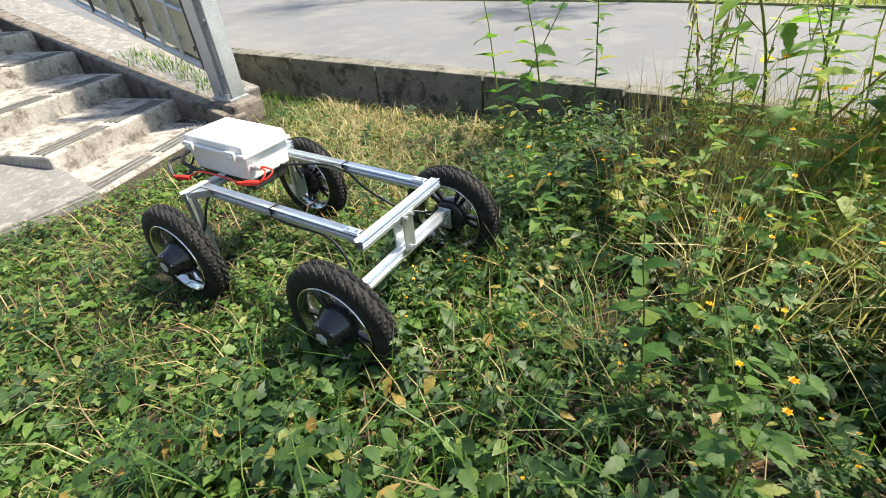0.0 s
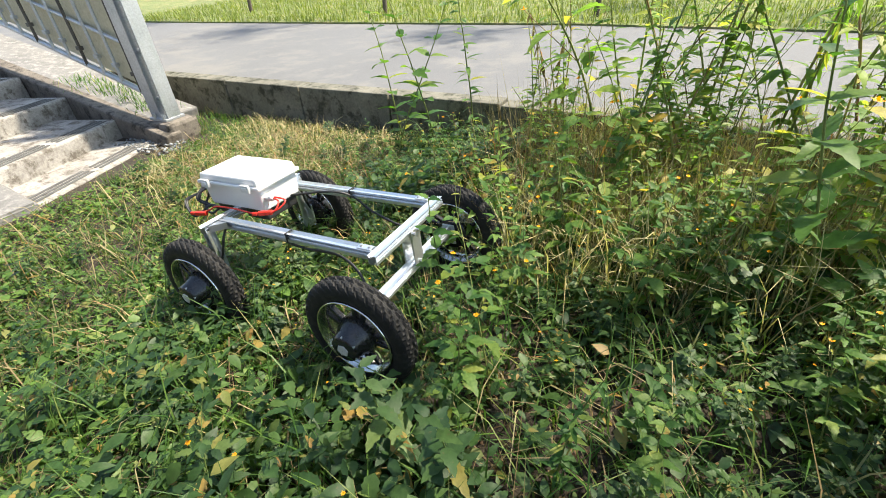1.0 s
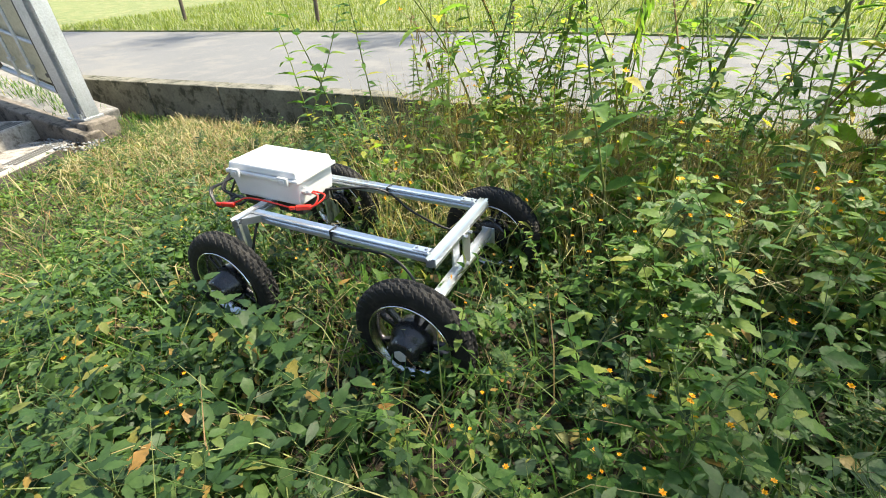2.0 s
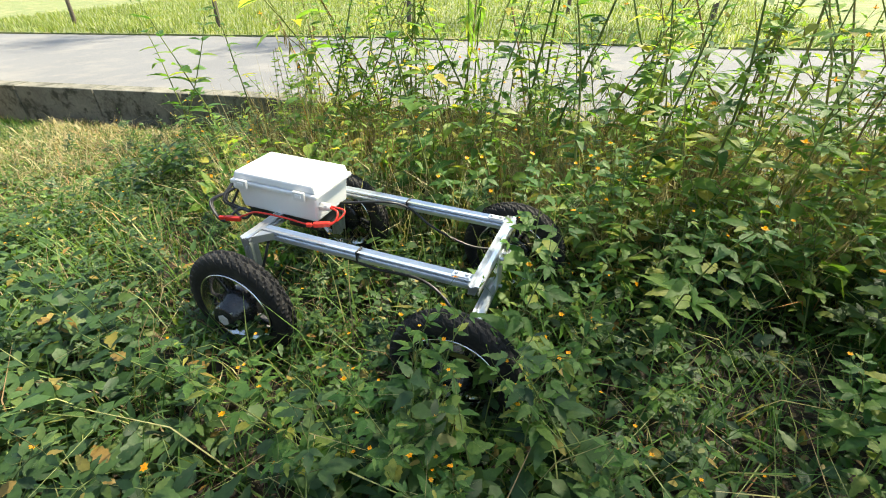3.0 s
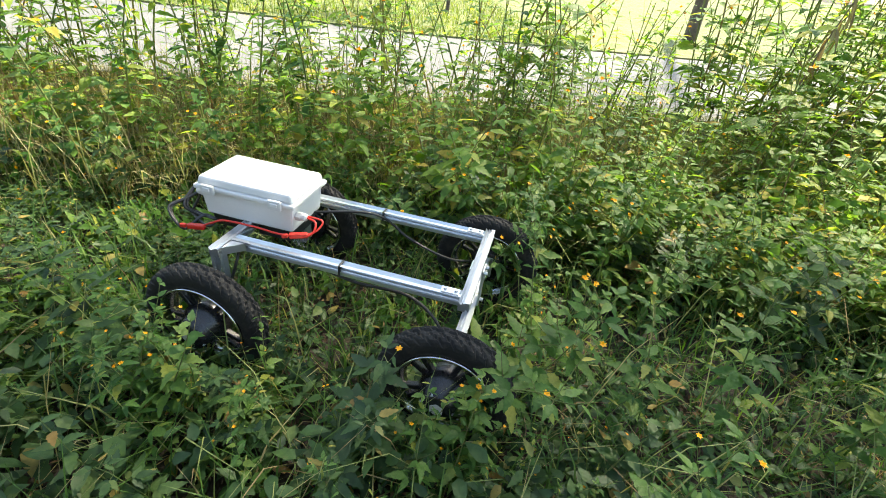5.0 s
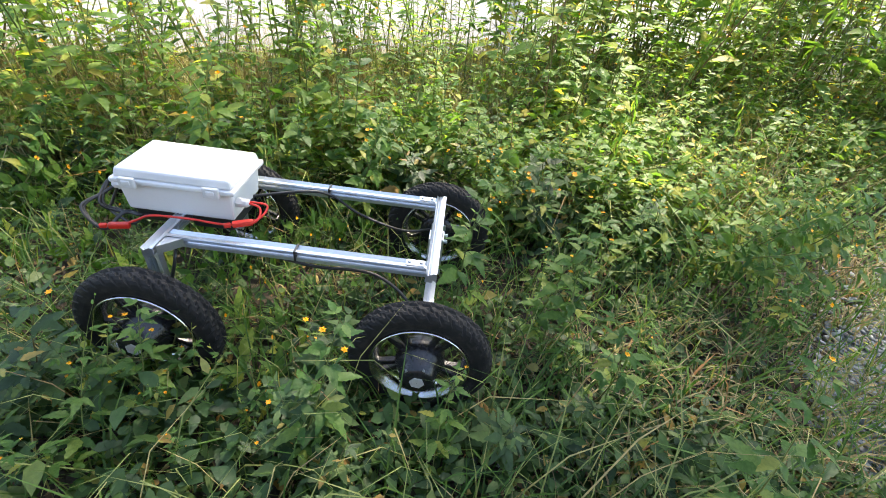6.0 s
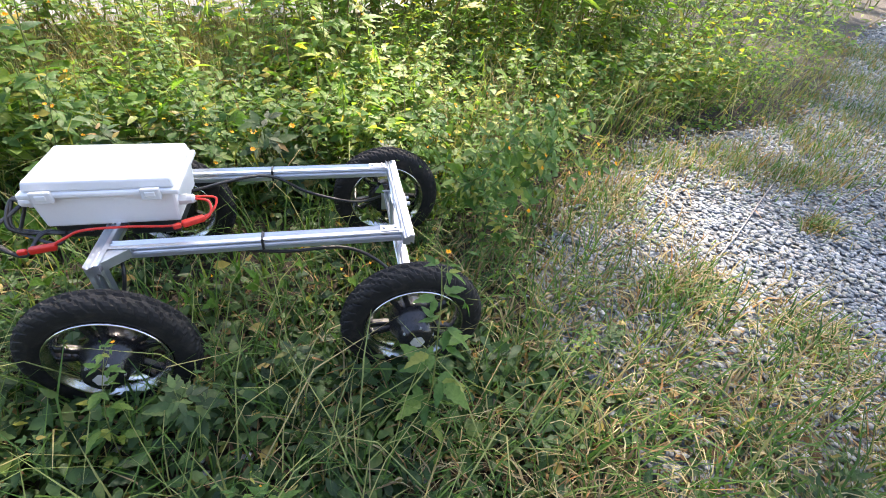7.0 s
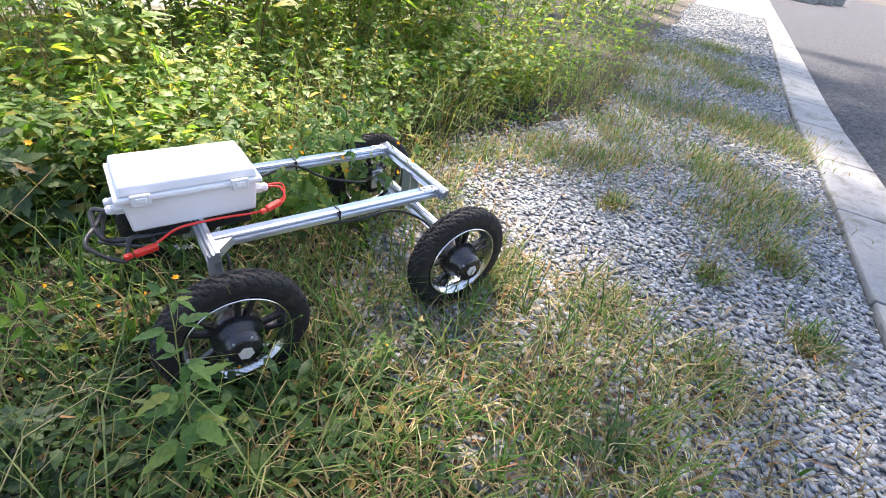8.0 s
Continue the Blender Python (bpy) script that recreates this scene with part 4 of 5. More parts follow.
stuff("grass", [*[tuft_blades(-1.95 - 0.16 * i, 1.17, 0.14, 70, (0.03, 0.1), 0.16 + 0.03 * i) for i in range(7)], grass(34000, (-1.9, 0.9, -1.8, 1.55), (0.025, 0.075), 0.0038, (0.4, 1.1), want=open_lawn), grass(105000, (-2.2, 6.6, -3.0, 1.55), (0.03, 0.11), 0.004, (0.3, 1.0), want=open_lawn), grass(16000, (0.3, 6.0, -2.6, 1.5), (0.12, 0.3), 0.005, (0.4, 1.0)), *[tuft_blades(cx, cy, r, int(1600 * r)) for cx, cy, r in TUFTS], grass(2400, (4.6, 6.3, -3.0, -1.2), (0.04, 0.15), 0.0075, (0.4, 1.1), want=open_lawn),
                grass(8000, (1.4, 9.0, -0.9, 1.6), (0.2, 0.5), 0.005, (0.5, 1.1), want=bank_share)],
      GRASS, "green grass blades among the weeds", "grass")


def dry_share(x, y):
    a = np.exp(-(((x + 0.1) / 1.0) ** 2 + ((y - 0.95) / 0.45) ** 2)) + 0.22
    b = 0.2 * np.exp(-(((x - 5.3) / 0.8) ** 2 + ((y + 2.0) / 0.9) ** 2))
    c = 0.5 * np.exp(-((y - gravel_edge(x) - 0.15) / 0.25) ** 2) * (x > 5.6)
    return np.clip((a + b + c) * (0.8 + 0.7 * wave(x, y, 2.9, 9.0)), 0, 1)


stuff("dry_grass", [grass(46000, (-1.4, 6.6, -3.0, 1.55), (0.05, 0.16), 0.0035, (0.6, 1.1), want=dry_share), *[tuft_blades(cx, cy, 1.2 * r, int(1500 * r)) for cx, cy, r in TUFTS], grass(5000, (4.7, 6.4, -3.0, -1.1), (0.04, 0.15), 0.006, (0.6, 1.15), want=lambda x, y: np.interp(x, [4.7, 5.2, 5.9, 6.4], [0.3, 1.0, 0.7, 0.1])),
                    grass(8000, (-1.3, 0.9, 0.35, 1.55), (0.03, 0.11), 0.004, (0.8, 1.25), want=lambda x, y: np.clip(0.55 + 0.6 * wave(x, y, 2.1, 4.0), 0, 1)), grass(1300, (-1.2, 2.0, -1.7, 1.2), (0.12, 0.3), 0.004, (1.0, 1.3)), grass(5000, (0.9, 5.5, 0.55, 1.5), (0.2, 0.6), 0.004, (0.05, 0.5)), grass(4500, (1.0, 9.0, -0.9, 1.6), (0.25, 0.55), 0.004, (0.4, 1.1), want=bank_share)],
      DRY, "dry straw-coloured grass and cut litter", "dry grass")


def lodged_stalks(n, box_, length, width, want):
    """Long thin stalks pressed over towards the track and the gravel, one across another."""
    x, y = scatter(n, *box_)
    keep = on_ground(x, y) & (y > gravel_edge(x) + 0.08) & (rng.random(n) < want(x, y))
    x, y = x[keep], y[keep]
    k = len(x)
    return blades(np.stack([x, y, 0.08 * rng.random(k)], 1), rng.uniform(*length, k), rng.uniform(0.7, 1.3, k) * width, rng.uniform(0.3, 1.15, k), rng.normal(-0.9, 1.6, k))


stuff("lodged_stalks", [lodged_stalks(2400, (1.2, 9.0, -1.2, 0.9), (0.25, 0.6), 0.004, close_growth), lodged_stalks(1500, (1.4, 5.3, -2.2, -0.3), (0.14, 0.42), 0.0035, lambda x, y: np.where(np.abs(off_track(x, y)) > 0.45, 0.9, 0.25)), lodged_stalks(900, (5.0, 13.0, -1.2, 1.5), (0.2, 0.5), 0.0045, close_growth)], BANK_STEM, "long pale weed stalks lodged over the bank", "weed stalks")
stuff("straw", [grass(12000, (-1.3, 1.4, 0.2, 1.56), (0.05, 0.18), 0.004, (0.9, 1.35), want=lambda x, y: np.clip(0.35 + 0.75 * wave(x, y, 3.3, 4.0) + 0.5 * (y - 0.9), 0, 1)),
                grass(15000, (1.2, 5.8, 0.25, 1.5), (0.12, 0.5), 0.0045, (0.1, 1.0)), grass(1500, (4.6, 6.3, -2.8, -1.5), (0.06, 0.16), 0.004, (0.8, 1.25), want=grass_patch)],
      STRAW, "bleached straw and mown stalks lying before the wall", "straw")


def lawn_blades():
    x, y = rng.uniform(-8, 6, 26000), rng.uniform(0, 4.5, 26000)
    y = wall_line(x) + 2.95 + y ** 1.3
    k = len(x)
    z = np.array([road_level(v) for v in x]) + 0.02 + 0.3 * (y - wall_line(x) - 2.95) / 57
    return stuff("lawn_grass", [blades(np.stack([x, y, z], 1), rng.uniform(0.05, 0.13, k), np.full(k, 0.012), rng.uniform(0.2, 0.9, k), rng.uniform(0, 6.28, k))], LAWN, "sunlit lawn grass beyond the road", "grass")


lawn_blades()

# tall weeds, nearest ones as things of their own
PROTO = weed_prototypes()
BENDING = []                       # weeds that the rover presses down: thing, rest pose, place


def place_weeds():
    def put(i, m):
        return copy_thing(PROTO[i], m)
    def weed_matrix(x, y, s, tilt=6.0):
        return Matrix.LocRotScale((x, y, -0.01), Euler((radians(rng.normal(0, tilt)), radians(rng.normal(0, tilt)), rng.uniform(0, 6.28))), (s, s, s))
    # standing weeds
    count = 0
    spots = []
    while count < 62:
        x, y = rng.uniform(0.55, 6.2), rng.uniform(-2.2, 1.45)
        d = float(off_track(np.array(x), np.array(y)))
        h = float(weed_height(np.array(x), np.array(y)))
        if abs(d) < 0.47 or h < 0.14 or rng.random() > (0.35 + h if d < 0.9 else 0.5) or not bool(on_ground(np.array(x), np.array(y))) or clear_of_camera(x, y) < 0.34:
            continue
        s = h * rng.uniform(0.7, 1.25)
        i = int(rng.choice(8, p=[0.2, 0.2, 0.18, 0.08, 0.08, 0.12, 0.11, 0.03] if s < 0.55 else [0.08, 0.08, 0.07, 0.36, 0.36, 0.02, 0.01, 0.02]))
        if d > 0.6 and rng.random() < 0.25:
            s *= 1.45
        put(i, weed_matrix(x, y, float(np.clip(s, 0.16, 1.5))))
        count += 1
    # single stalks that stand out
    for i, x, y, h, ax, ay in ((5, 0.42, 1.34, 1.0, 0.05, 0.02), (3, 0.66, 1.42, 1.05, 0.05, 0.0), (6, 0.2, 1.36, 0.95, -0.2, 0.0), (7, 1.12, 1.45, 0.85, -0.05, 0.0), (7, 1.17, 1.42, 0.8, -0.12, 0.03),
                               (6, 2.25, 0.40, 1.1, -0.22, 0.0), (3, 2.8, 0.42, 1.15, -0.18, 0.1), (4, 2.98, 0.45, 1.15, -0.16, 0.05), (3, 3.2, 0.5, 0.95, -0.2, 0.0), (5, 0.21, 1.22, 0.95, 0.05, 0.03),
                               (4, 3.6, 0.45, 1.0, -0.15, -0.1), (4, 3.87, 0.7, 1.0, -0.08, -0.12), (0, 4.92, -1.72, 0.52, 0.08, -0.08), (1, 4.04, -1.31, 0.5, 0.12, -0.05), (2, 5.43, -1.78, 0.26, 0.1, -0.1),
                               (0, 4.35, -1.42, 0.34, 0.0, 0.1), (2, 4.6, -1.75, 0.3, 0.1, 0.1), (1, 3.7, -1.12, 0.4, 0.1, 0.0),
                               (0, 0.66, 0.6, 0.46, -0.1, 0.0), (1, 0.82, 0.57, 0.5, 0.05, 0.1), (5, 0.58, 0.74, 0.42, 0.1, 0.0), (2, 0.95, 0.66, 0.52, 0.0, 0.05)):
        put(i, Matrix.LocRotScale((x, y, -0.01), Euler((-ay, ax, rng.uniform(0, 6.28)), "ZYX"), (h, h, h)))
    # a fringe of leafy weeds beside the near wheels
    for k in range(36):
        x = 1.75 + 0.062 * k + rng.normal(0, 0.05)
        y = float(np.interp(x, LINE_X, LINE_Y)) - rng.uniform(0.5, 0.82)
        if clear_of_camera(x, y) > 0.36:
            put(int(rng.choice(7, p=[0.25, 0.25, 0.2, 0.05, 0.05, 0.1, 0.1])), weed_matrix(x, y, float(rng.uniform(0.26, 0.42) * np.interp(x, [3.4, 4.1], [1.0, 0.75])), 9.0))
    # taller ones where the cart goes deepest into the growth
    for k in range(15):
        x = 2.22 + 0.055 * k + rng.normal(0, 0.03)
        y = float(np.interp(x, LINE_X, LINE_Y)) - rng.uniform(0.5, 0.68)
        put(int(rng.choice(7, p=[0.27, 0.27, 0.24, 0.04, 0.04, 0.07, 0.07])), weed_matrix(x, y, float(rng.uniform(0.36, 0.5)), 8.0))
    # weeds behind the far wheels, leaning over the track
    for k in range(38):
        x = 1.35 + 0.126 * k + rng.normal(0, 0.05)
        y = float(np.interp(x, LINE_X, LINE_Y)) + rng.uniform(0.46, 0.72)
        if y > float(gravel_edge(x)) + 0.05:
            h = float(rng.uniform(0.36, 0.56))
            put(int(rng.choice(7, p=[0.2, 0.2, 0.17, 0.14, 0.14, 0.08, 0.07])), Matrix.LocRotScale((x, y, -0.01), Euler((radians(rng.normal(17, 9)), radians(rng.normal(4, 8)), 0)), (h, h, h)) @ Matrix.Rotation(rng.uniform(0, 6.28), 4, "Z"))
    # weeds hanging over the far wheels where the growth ends
    for k in range(12):
        x, y = 5.52 + 0.055 * k + rng.normal(0, 0.02), float(rng.uniform(-0.98, -0.84))
        h = float(rng.uniform(0.5, 0.68))
        put(int(rng.choice(7, p=[0.2, 0.2, 0.16, 0.16, 0.16, 0.06, 0.06])), Matrix.LocRotScale((x, y, -0.01), Euler((radians(rng.uniform(36, 58)), radians(rng.normal(0, 9)), 0)), (h, h, h)) @ Matrix.Rotation(rng.uniform(0, 6.28), 4, "Z"))
    # weeds on the rover's line
    for _ in range(80):
        x = rng.uniform(0.75, 5.65)
        d = rng.uniform(-0.42, 0.42)
        y = float(np.interp(x, LINE_X, LINE_Y)) + d
        i = int(rng.choice(7, p=[0.2, 0.2, 0.2, 0.12, 0.08, 0.1, 0.1]))
        m = weed_matrix(x, y, float(rng.uniform(0.34, 0.66) * np.interp(x, [0.7, 1.2, 4.6, 5.65], [0.8, 1.0, 0.9, 0.55])))
        BENDING.append((put(i, m), m.copy(), x, y))
    # taller ones in the path of the far wheels
    for k in range(30):
        x = 1.5 + 0.14 * k + rng.normal(0, 0.04)
        y = float(np.interp(x, LINE_X, LINE_Y)) + rng.uniform(0.2, 0.46)
        m = weed_matrix(x, y, float(rng.uniform(0.4, 0.58)))
        BENDING.append((put(int(rng.choice(7, p=[0.22, 0.22, 0.2, 0.12, 0.1, 0.07, 0.07])), m), m.copy(), x, y))


def clear_of_camera(x, y):
    return min(math.hypot(x - r[1], y - r[2]) for r in CAM_PATH)


CAM_PATH = [(0, float(np.interp(t, [r[0] for r in CAM_ROWS], [r[1] for r in CAM_ROWS])), float(np.interp(t, [r[0] for r in CAM_ROWS], [r[2] for r in CAM_ROWS]))) for t in np.arange(0, 8.01, 0.25)]
place_weeds()
for pattern in PROTO:              # the patterns themselves stand nowhere
    for ob in (*pattern.children_recursive, pattern):
        bpy.data.objects.remove(ob)


def weed_bank():
    """The far bank of weeds, past counting."""
    groups = {"stem": [], "leaf": [], "flower": []}
    n = 0
    while n < 680:
        if n < 520:
            x, y = rng.uniform(0.4, 8.5), rng.uniform(-0.9, 1.5)
        else:
            x, y = rng.uniform(6.0, 22.0), rng.uniform(-1.0, 4.0)
        d = float(off_track(np.array(x), np.array(y)))
        h = float(weed_height(np.array(x), np.array(y)))
        if (x < 5.8 and d < 0.55) or (x >= 5.3 and y < float(gravel_edge(x)) + 0.12) or y > float(wall_line(x)) - 0.04 or rng.random() > 0.3 + h:
            continue
        s = float(np.clip(h * rng.uniform(0.7, 1.4), 0.2, 1.5))
        kd, sv, lv, fv = PATTERNS[int(rng.choice(8, p=[0.14, 0.14, 0.12, 0.23, 0.23, 0.04, 0.03, 0.07] if s < 0.55 else [0.06, 0.06, 0.06, 0.39, 0.39, 0.01, 0.0, 0.03]))]
        m = Matrix.LocRotScale((x, y, -0.01), Euler((radians(rng.normal(0, 8)), radians(rng.normal(0, 8)), rng.uniform(0, 6.28))), (s, s, s))
        a = np.array(m)
        for key, arr in (("stem", sv), ("leaf", lv), ("flower", fv)):
            if arr is not None:
                groups[key].append((arr[0] @ a[:3, :3].T + a[:3, 3], arr[1]))
        n += 1
    stuff("weed_bank_stems", groups["stem"], BANK_STEM, "crowded thin stems of the weed bank", "weeds")
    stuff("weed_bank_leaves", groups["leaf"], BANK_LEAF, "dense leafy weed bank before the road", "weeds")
    stuff("weed_bank_flowers", groups["flower"], FLOWER, "small yellow flowers in the weed bank", "flowers")


weed_bank()


def seedlings():
    """Short leafy plants that fill the floor of the verge."""
    groups = {"stem": [], "leaf": [], "flower": []}
    n = 0
    while n < 900:
        x, y = rng.uniform(-1.3, 5.9), rng.uniform(-2.5, 1.45)
        h = float(weed_height(np.array(x), np.array(y)))
        d = abs(float(off_track(np.array(x), np.array(y))))
        if not bool(on_ground(np.array(x), np.array(y))) or rng.random() > 0.35 + 1.6 * h or (x > 5.0 and y < -1.5 and rng.random() < 0.6) or (x > 1.0 and y > float(np.interp(x, LINE_X, LINE_Y)) + 0.6 and rng.random() < 0.75):
            continue
        kd, sv, lv, fv = PATTERNS[int(rng.choice(8, p=[0.24, 0.24, 0.22, 0.03, 0.03, 0.12, 0.12, 0.0]))]
        s = float(np.clip(0.5 * h + 0.1, 0.13, 0.32) * rng.uniform(0.7, 1.4))
        if d < 0.42:
            s = min(s, float(np.interp(x, [3.0, 3.9], [0.2, 0.09])))
        w = s * rng.uniform(1.3, 1.9)
        m = Matrix.LocRotScale((x, y, -0.005), Euler((radians(rng.normal(0, 14)), radians(rng.normal(0, 14)), rng.uniform(0, 6.28))), (w, w, s))
        a = np.array(m)
        for key, arr in (("stem", sv), ("leaf", lv), ("flower", fv)):
            if arr is not None and (key != "flower" or rng.random() < 0.25):
                groups[key].append((arr[0] @ a[:3, :3].T + a[:3, 3], arr[1]))
        n += 1
    stuff("seedling_stems", groups["stem"], STEM, "thin green stems of short weeds", "weeds")
    stuff("seedling_leaves", groups["leaf"], SHADE_LEAF, "short leafy green weeds on the verge", "weeds")
    stuff("seedling_flowers", groups["flower"], FLOWER, "small yellow flowers of short weeds", "flowers")


seedlings()


# ---- gravel ----
def pebbles(n, box_, size, want):
    x, y = scatter(n, *box_)
    keep = (y < gravel_edge(x) + rng.normal(-0.02, 0.09, n)) & (y > curb_line(x) + 0.015) & (rng.random(n) < want(x, y) * (1 - 0.8 * grass_patch(x, y)))
    x, y = x[keep], y[keep]
    k = len(x)
    g = (1 + 5 ** 0.5) / 2
    ico = unit(np.array([[-1, g, 0], [1, g, 0], [-1, -g, 0], [1, -g, 0], [0, -1, g], [0, 1, g], [0, -1, -g], [0, 1, -g], [g, 0, -1], [g, 0, 1], [-g, 0, -1], [-g, 0, 1]], float))
    tri = np.array([[0, 11, 5], [0, 5, 1], [0, 1, 7], [0, 7, 10], [0, 10, 11], [1, 5, 9], [5, 11, 4], [11, 10, 2], [10, 7, 6], [7, 1, 8], [3, 9, 4], [3, 4, 2], [3, 2, 6], [3, 6, 8], [3, 8, 9], [4, 9, 5], [2, 4, 11], [6, 2, 10], [8, 6, 7], [9, 8, 1]])
    r = rng.uniform(*size, k)
    s = np.stack([r * rng.uniform(0.85, 1.5, k), r * rng.uniform(0.7, 1.0, k), r * rng.uniform(0.28, 0.5, k)], 1)
    v = ico[None] * s[:, None] * rng.uniform(0.72, 1.15, (k, 12, 1))
    a = rng.uniform(0, 6.283, k)
    tilt = rng.normal(0, 0.25, k)
    c, sn = np.cos(a)[:, None], np.sin(a)[:, None]
    v = np.stack([v[..., 0], v[..., 1], v[..., 2] + v[..., 0] * tilt[:, None]], -1)
    v = np.stack([v[..., 0] * c - v[..., 1] * sn, v[..., 0] * sn + v[..., 1] * c, v[..., 2]], -1)
    v = v + np.stack([x, y, 0.016 + s[:, 2] * 0.55 + rng.uniform(0, 0.008, k)], 1)[:, None]
    return v.reshape(-1, 3), (tri[None] + 12 * np.arange(k)[:, None, None]).reshape(-1, 3)


stuff("gravel", [pebbles(38000, (5.2, 8.4, -3.2, -0.9), (0.0075, 0.0155), lambda x, y: np.interp(x, [5.2, 5.8], [0.5, 1.0])), pebbles(17000, (8.4, 12.0, -3.0, -0.7), (0.011, 0.02), lambda x, y: np.ones_like(x)),
                       pebbles(12000, (12.0, 22.0, -2.6, 1.5), (0.018, 0.032), lambda x, y: np.ones_like(x))],
            PEBBLE, "blue-grey angular gravel chippings beside the kerb", "gravel")


def loose_stones():
    """Odd stones and chips on the soil of the near verge and at the foot of the steps."""
    v1 = []
    for n, bx in ((900, (3.4, 6.0, -2.7, -1.3)), (150, (-1.4, -0.6, 0.5, 1.45)), (260, (-2.05, -1.42, 0.72, 1.0)), (120, (-1.2, -0.75, 1.2, 1.45))):
        x, y = scatter(n, *bx)
        k = n
        octa = np.array([[1, 0, 0], [-1, 0, 0], [0, 1, 0], [0, -1, 0], [0, 0, 1], [0, 0, -1]], float)
        tri = np.array([[0, 2, 4], [2, 1, 4], [1, 3, 4], [3, 0, 4], [2, 0, 5], [1, 2, 5], [3, 1, 5], [0, 3, 5]])
        r = rng.uniform(0.006, 0.018, k)
        v = octa[None] * r[:, None, None] * rng.uniform(0.6, 1.3, (k, 6, 1)) * [1, 1, 0.6] + np.stack([x, y, r * 0.4 + np.where(x < -1.42, 0.012, 0)], 1)[:, None]
        v1.append((v.reshape(-1, 3), (tri[None] + 6 * np.arange(k)[:, None, None]).reshape(-1, 3)))
    stuff("loose_stones", v1, PEBBLE, "scattered small stones on the soil", "stones")


loose_stones()


def leaf_litter():
    x, y = scatter(17000, 0.6, 6.2, -2.7, 1.4)
    px, py = scatter(9000, 4.7, 6.3, -2.8, -1.6)
    px, py = px[grass_patch(px, py) > 0.25], py[grass_patch(px, py) > 0.25]
    x, y = np.concatenate([x, px]), np.concatenate([y, py])
    near, = np.nonzero(on_ground(x, y) & (rng.random(len(x)) < 0.6 + 0.5 * wave(x, y, 2.6, 8.0)))
    x, y = x[near], y[near]
    k = len(x)
    a = rng.uniform(0, 6.283, k)
    v = leaves(np.stack([x, y, rng.uniform(0.012, 0.03, k)], 1), np.stack([np.cos(a), np.sin(a), rng.normal(0, 0.2, k)], 1), np.stack([rng.normal(0, 0.3, k), rng.normal(0, 0.3, k), np.ones(k)], 1),
               rng.uniform(0.012, 0.04, k), rng.uniform(0.008, 0.02, k), 0.3, small=True)
    stuff("leaf_litter", [v], LITTER, "brown dead leaves littering the soil", "leaf litter")


leaf_litter()
cord = [(5.55, -1.93, 0.03), (5.9, -1.86, 0.035), (6.19, -1.80, 0.04), (6.6, -1.735, 0.04), (7.0, -1.66, 0.038), (7.44, -1.58, 0.04), (7.9, -1.47, 0.04), (8.3, -1.4, 0.035)]
tagged(smooth(part("boundary_cord", tube(soft_path(cord, 8), 0.0032, 6), ROPE)), "pale twisted cord lying across the gravel", "cord")


# ---- trees beyond the road ----
def tree(x, y, z, height, radius, trunk_r, n, crown_at=None, leaf=(0.10, 0.18)):
    t = tagged(new("tree"), "broad leafy tree added to shade gravel and verge, crown out of view" if radius > 2 else "slim young tree standing on the lawn", "tree", "trees beyond the road")
    t.location = (x, y, z)
    cx, cy, cz = crown_at or (0, 0, height * 0.68)
    bm = bmesh.new()
    add_tube(bm, soft_path([(0, 0, -0.1), (0.03, 0.02, height * 0.2), (cx * 0.4, cy * 0.4, height * 0.45), (cx, cy, cz)], 5), [trunk_r * (1 - 0.75 * i / 15) for i in range(16)], 10)
    for k in range(7):
        a = 0.9 * k
        s = 0.3 + 0.08 * k
        p = Vector((cx * s, cy * s, height * (0.3 + 0.05 * k)))
        add_tube(bm, soft_path([p, p + Vector((math.cos(a), math.sin(a), 0.7)) * radius * 0.35, Vector((cx + math.cos(a) * radius * 0.7, cy + math.sin(a) * radius * 0.7, cz + 0.25 * radius * math.sin(2.3 * k)))], 4), [trunk_r * 0.4 * (1 - 0.1 * i) for i in range(9)], 6)
    smooth(part("trunk", bm, BARK, t))
    c = unit(rng.normal(0, 1, (n // 60, 3))) * (rng.random((n // 60, 1)) ** 0.45) * radius * [1, 1, 0.6]
    p = np.repeat(c, 60, 0) + rng.normal(0, 0.3, (len(c) * 60, 3)) * [1, 1, 0.6] + [cx, cy, cz]
    k = len(p)
    v, f = leaves(p, rng.normal(0, 1, (k, 3)), rng.normal(0, 0.5, (k, 3)) + [0, 0, 1], rng.uniform(*leaf, k), rng.uniform(*leaf, k) * 0.55, small=True)
    crown = new("crown", bulk_mesh("crown", v, f, TALL_LEAF))
    crown.parent = t
    return t


for tx, ty, th in ((-2.5, 5.3, 4.5), (0.62, 5.0, 4.2), (-5.6, 5.6, 5.0), (2.6, 7.4, 5.0), (4.6, 6.6, 5.2)):
    tree(tx, ty, road_level(tx), th, 0.45, 0.035, 300)


# broad trees added with crowns out of view, to shade the gravel and the near verge
tree(13.4, 4.6, 0.15, 10.0, 3.9, 0.22, 7400, (-1.4, -4.0, 8.9), (0.14, 0.26))
tree(9.0, 6.6, 0.2, 9.5, 3.0, 0.12, 6200, (-1.6, -5.6, 8.2), (0.14, 0.26))
tree(19.0, 6.5, 0.1, 10.0, 4.2, 0.22, 8000, (-1.9, -3.9, 9.0), (0.16, 0.28))


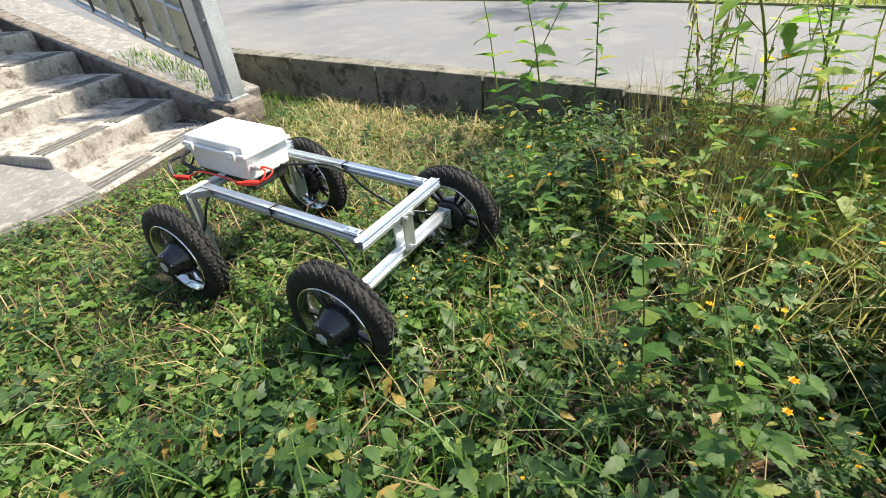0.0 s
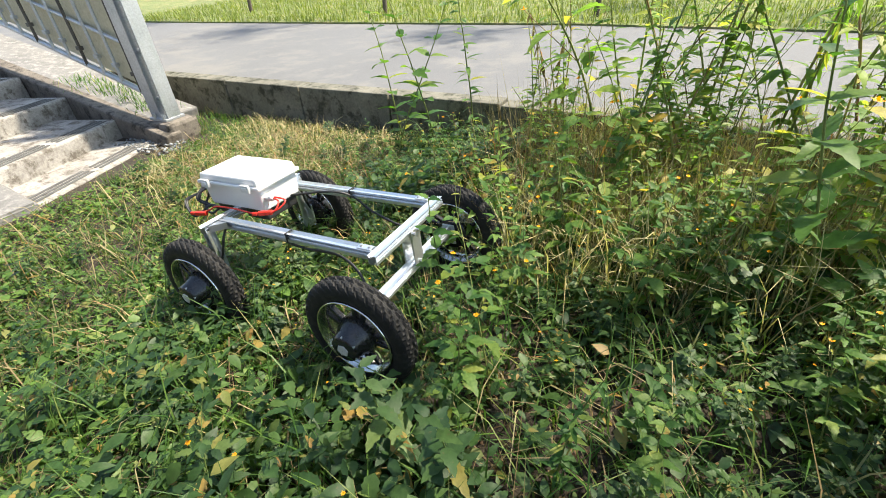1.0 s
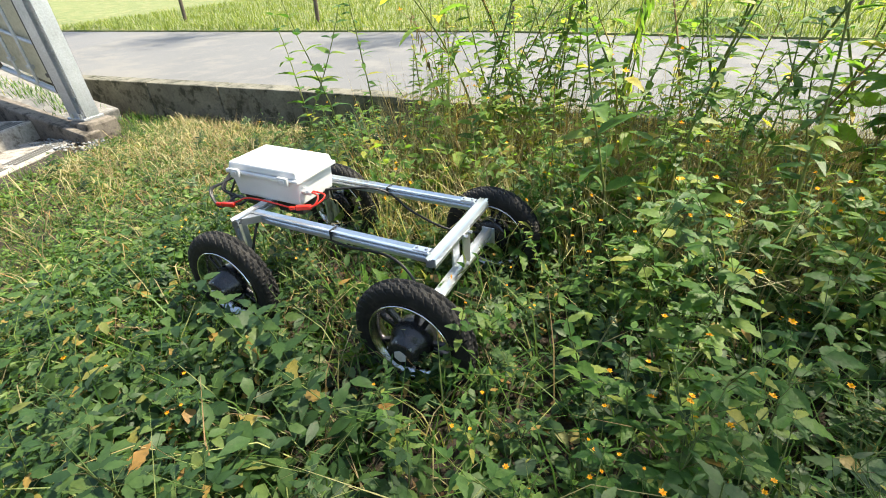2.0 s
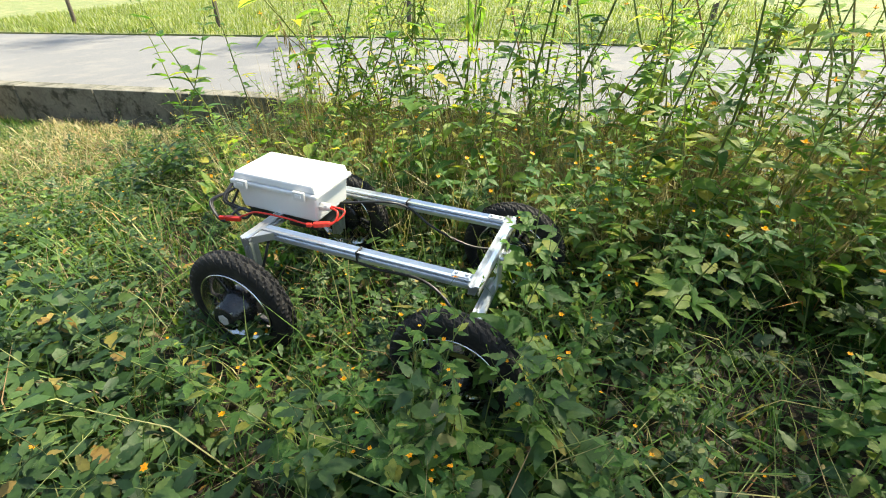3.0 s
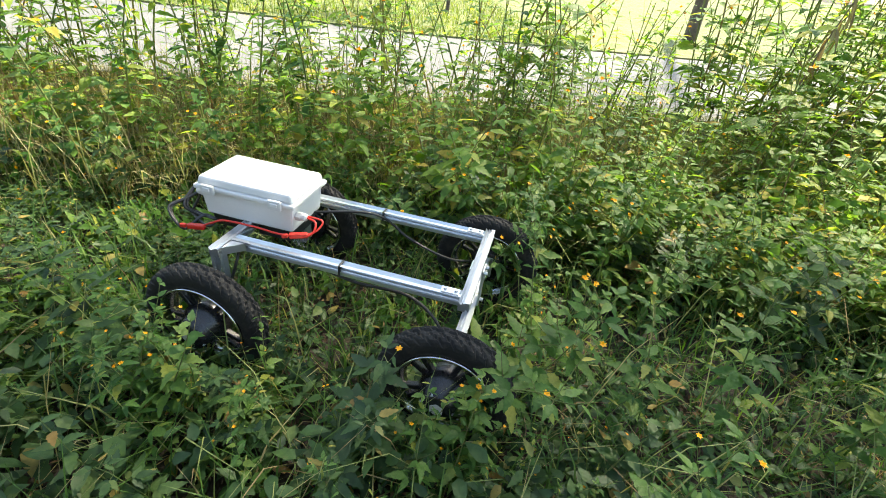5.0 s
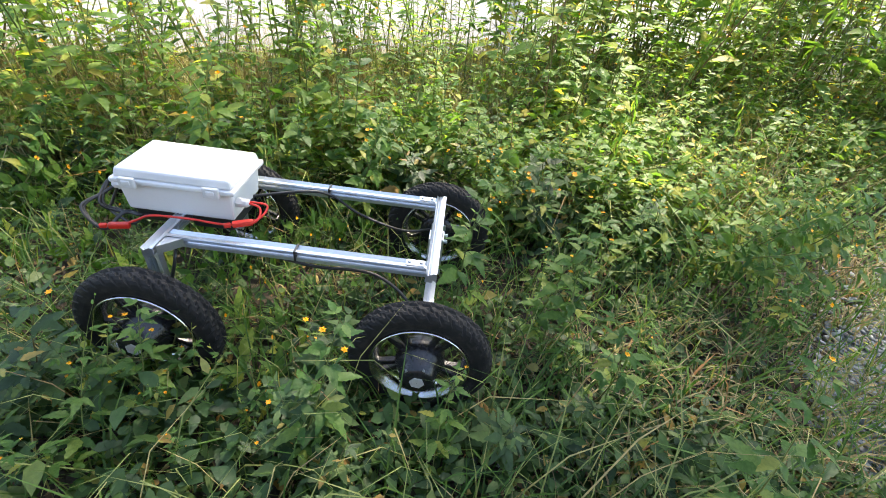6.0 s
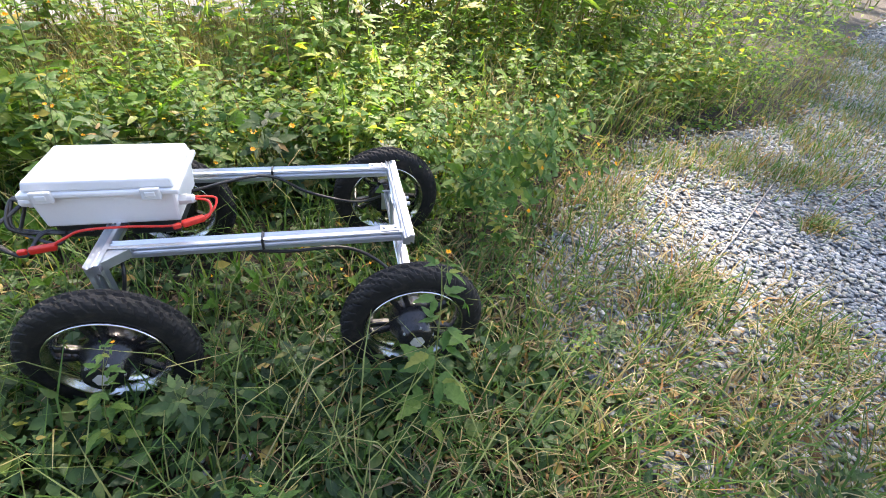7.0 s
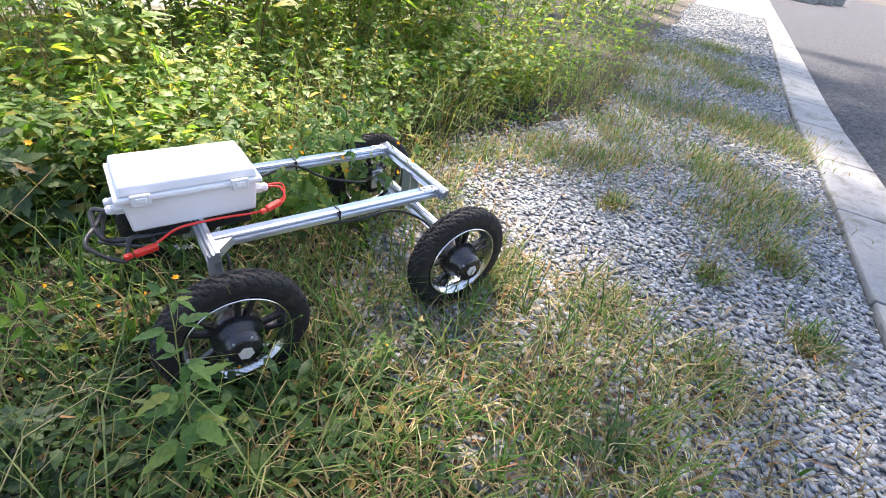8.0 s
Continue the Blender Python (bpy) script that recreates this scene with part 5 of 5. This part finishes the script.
def kerb_blocks():
    for bx, by, s in ((41.5, -0.6, 0.9), (44.0, -1.3, 1.0), (47.0, -1.9, 0.9)):
        tagged(part("stone_block", block(1.8, 1.6, s, pose(bx, by, s / 2 - 0.05, 0, 0, 8 * s), 0.12), PALE_CONCRETE), "pale rough stone block at the end of the lot", "stone", "stone blocks at the lot's end")


kerb_blocks()


# ---- movement ----
def motions():
    rows = [(t, pose(x, y, z, roll, pitch, yaw)) for t, x, y, z, roll, pitch, yaw in ROVER_ROWS]
    walk(rover, rows)
    gone = np.concatenate([[0], np.cumsum(np.hypot(np.diff(RX), np.diff(RY)))])
    steps = np.arange(0, 8.01, 0.25)
    for w in wheels:
        home = w.location.copy()
        first = float(rng.uniform(0, 60))
        walk(w, [(float(t), Matrix.Translation(home) @ pose(0, 0, 0, 0, first + math.degrees(float(np.interp(t, RT, gone)) / WHEEL_R), 0)) for t in steps])
    # the frame's front bar pushes the stalks over as it comes
    fine = np.arange(0, 8.01, 0.05)
    fx, fy = np.interp(fine, RT, RX), np.interp(fine, RT, RY)
    for weed, rest, x, y in BENDING:
        k = int(np.argmin(np.hypot(fx + 0.45 - x, fy - y)))
        hit = float(fine[k])
        yaw = math.atan2(fy[min(k + 6, len(fy) - 1)] - fy[max(k - 6, 0)], fx[min(k + 6, len(fx) - 1)] - fx[max(k - 6, 0)])
        spot = Vector((x, y, 0))
        axis = Vector((-math.sin(yaw), math.cos(yaw), 0))
        def bent(deg):
            return Matrix.Translation(spot) @ Matrix.Rotation(radians(deg), 4, axis) @ Matrix.Translation(-spot) @ rest
        turns = [(hit - 0.45, 0), (hit - 0.05, 24), (hit + 0.25, 62), (hit + 0.6, 76)]
        keys = [(0.0, float(np.interp(0.0, [q[0] for q in turns], [q[1] for q in turns])))] + [q for q in turns if 0.05 < q[0] < 7.95]
        keys.append((8.0, float(np.interp(8.0, [q[0] for q in turns], [q[1] for q in turns]))))
        walk(weed, [(t, bent(deg)) for t, deg in keys])


motions()
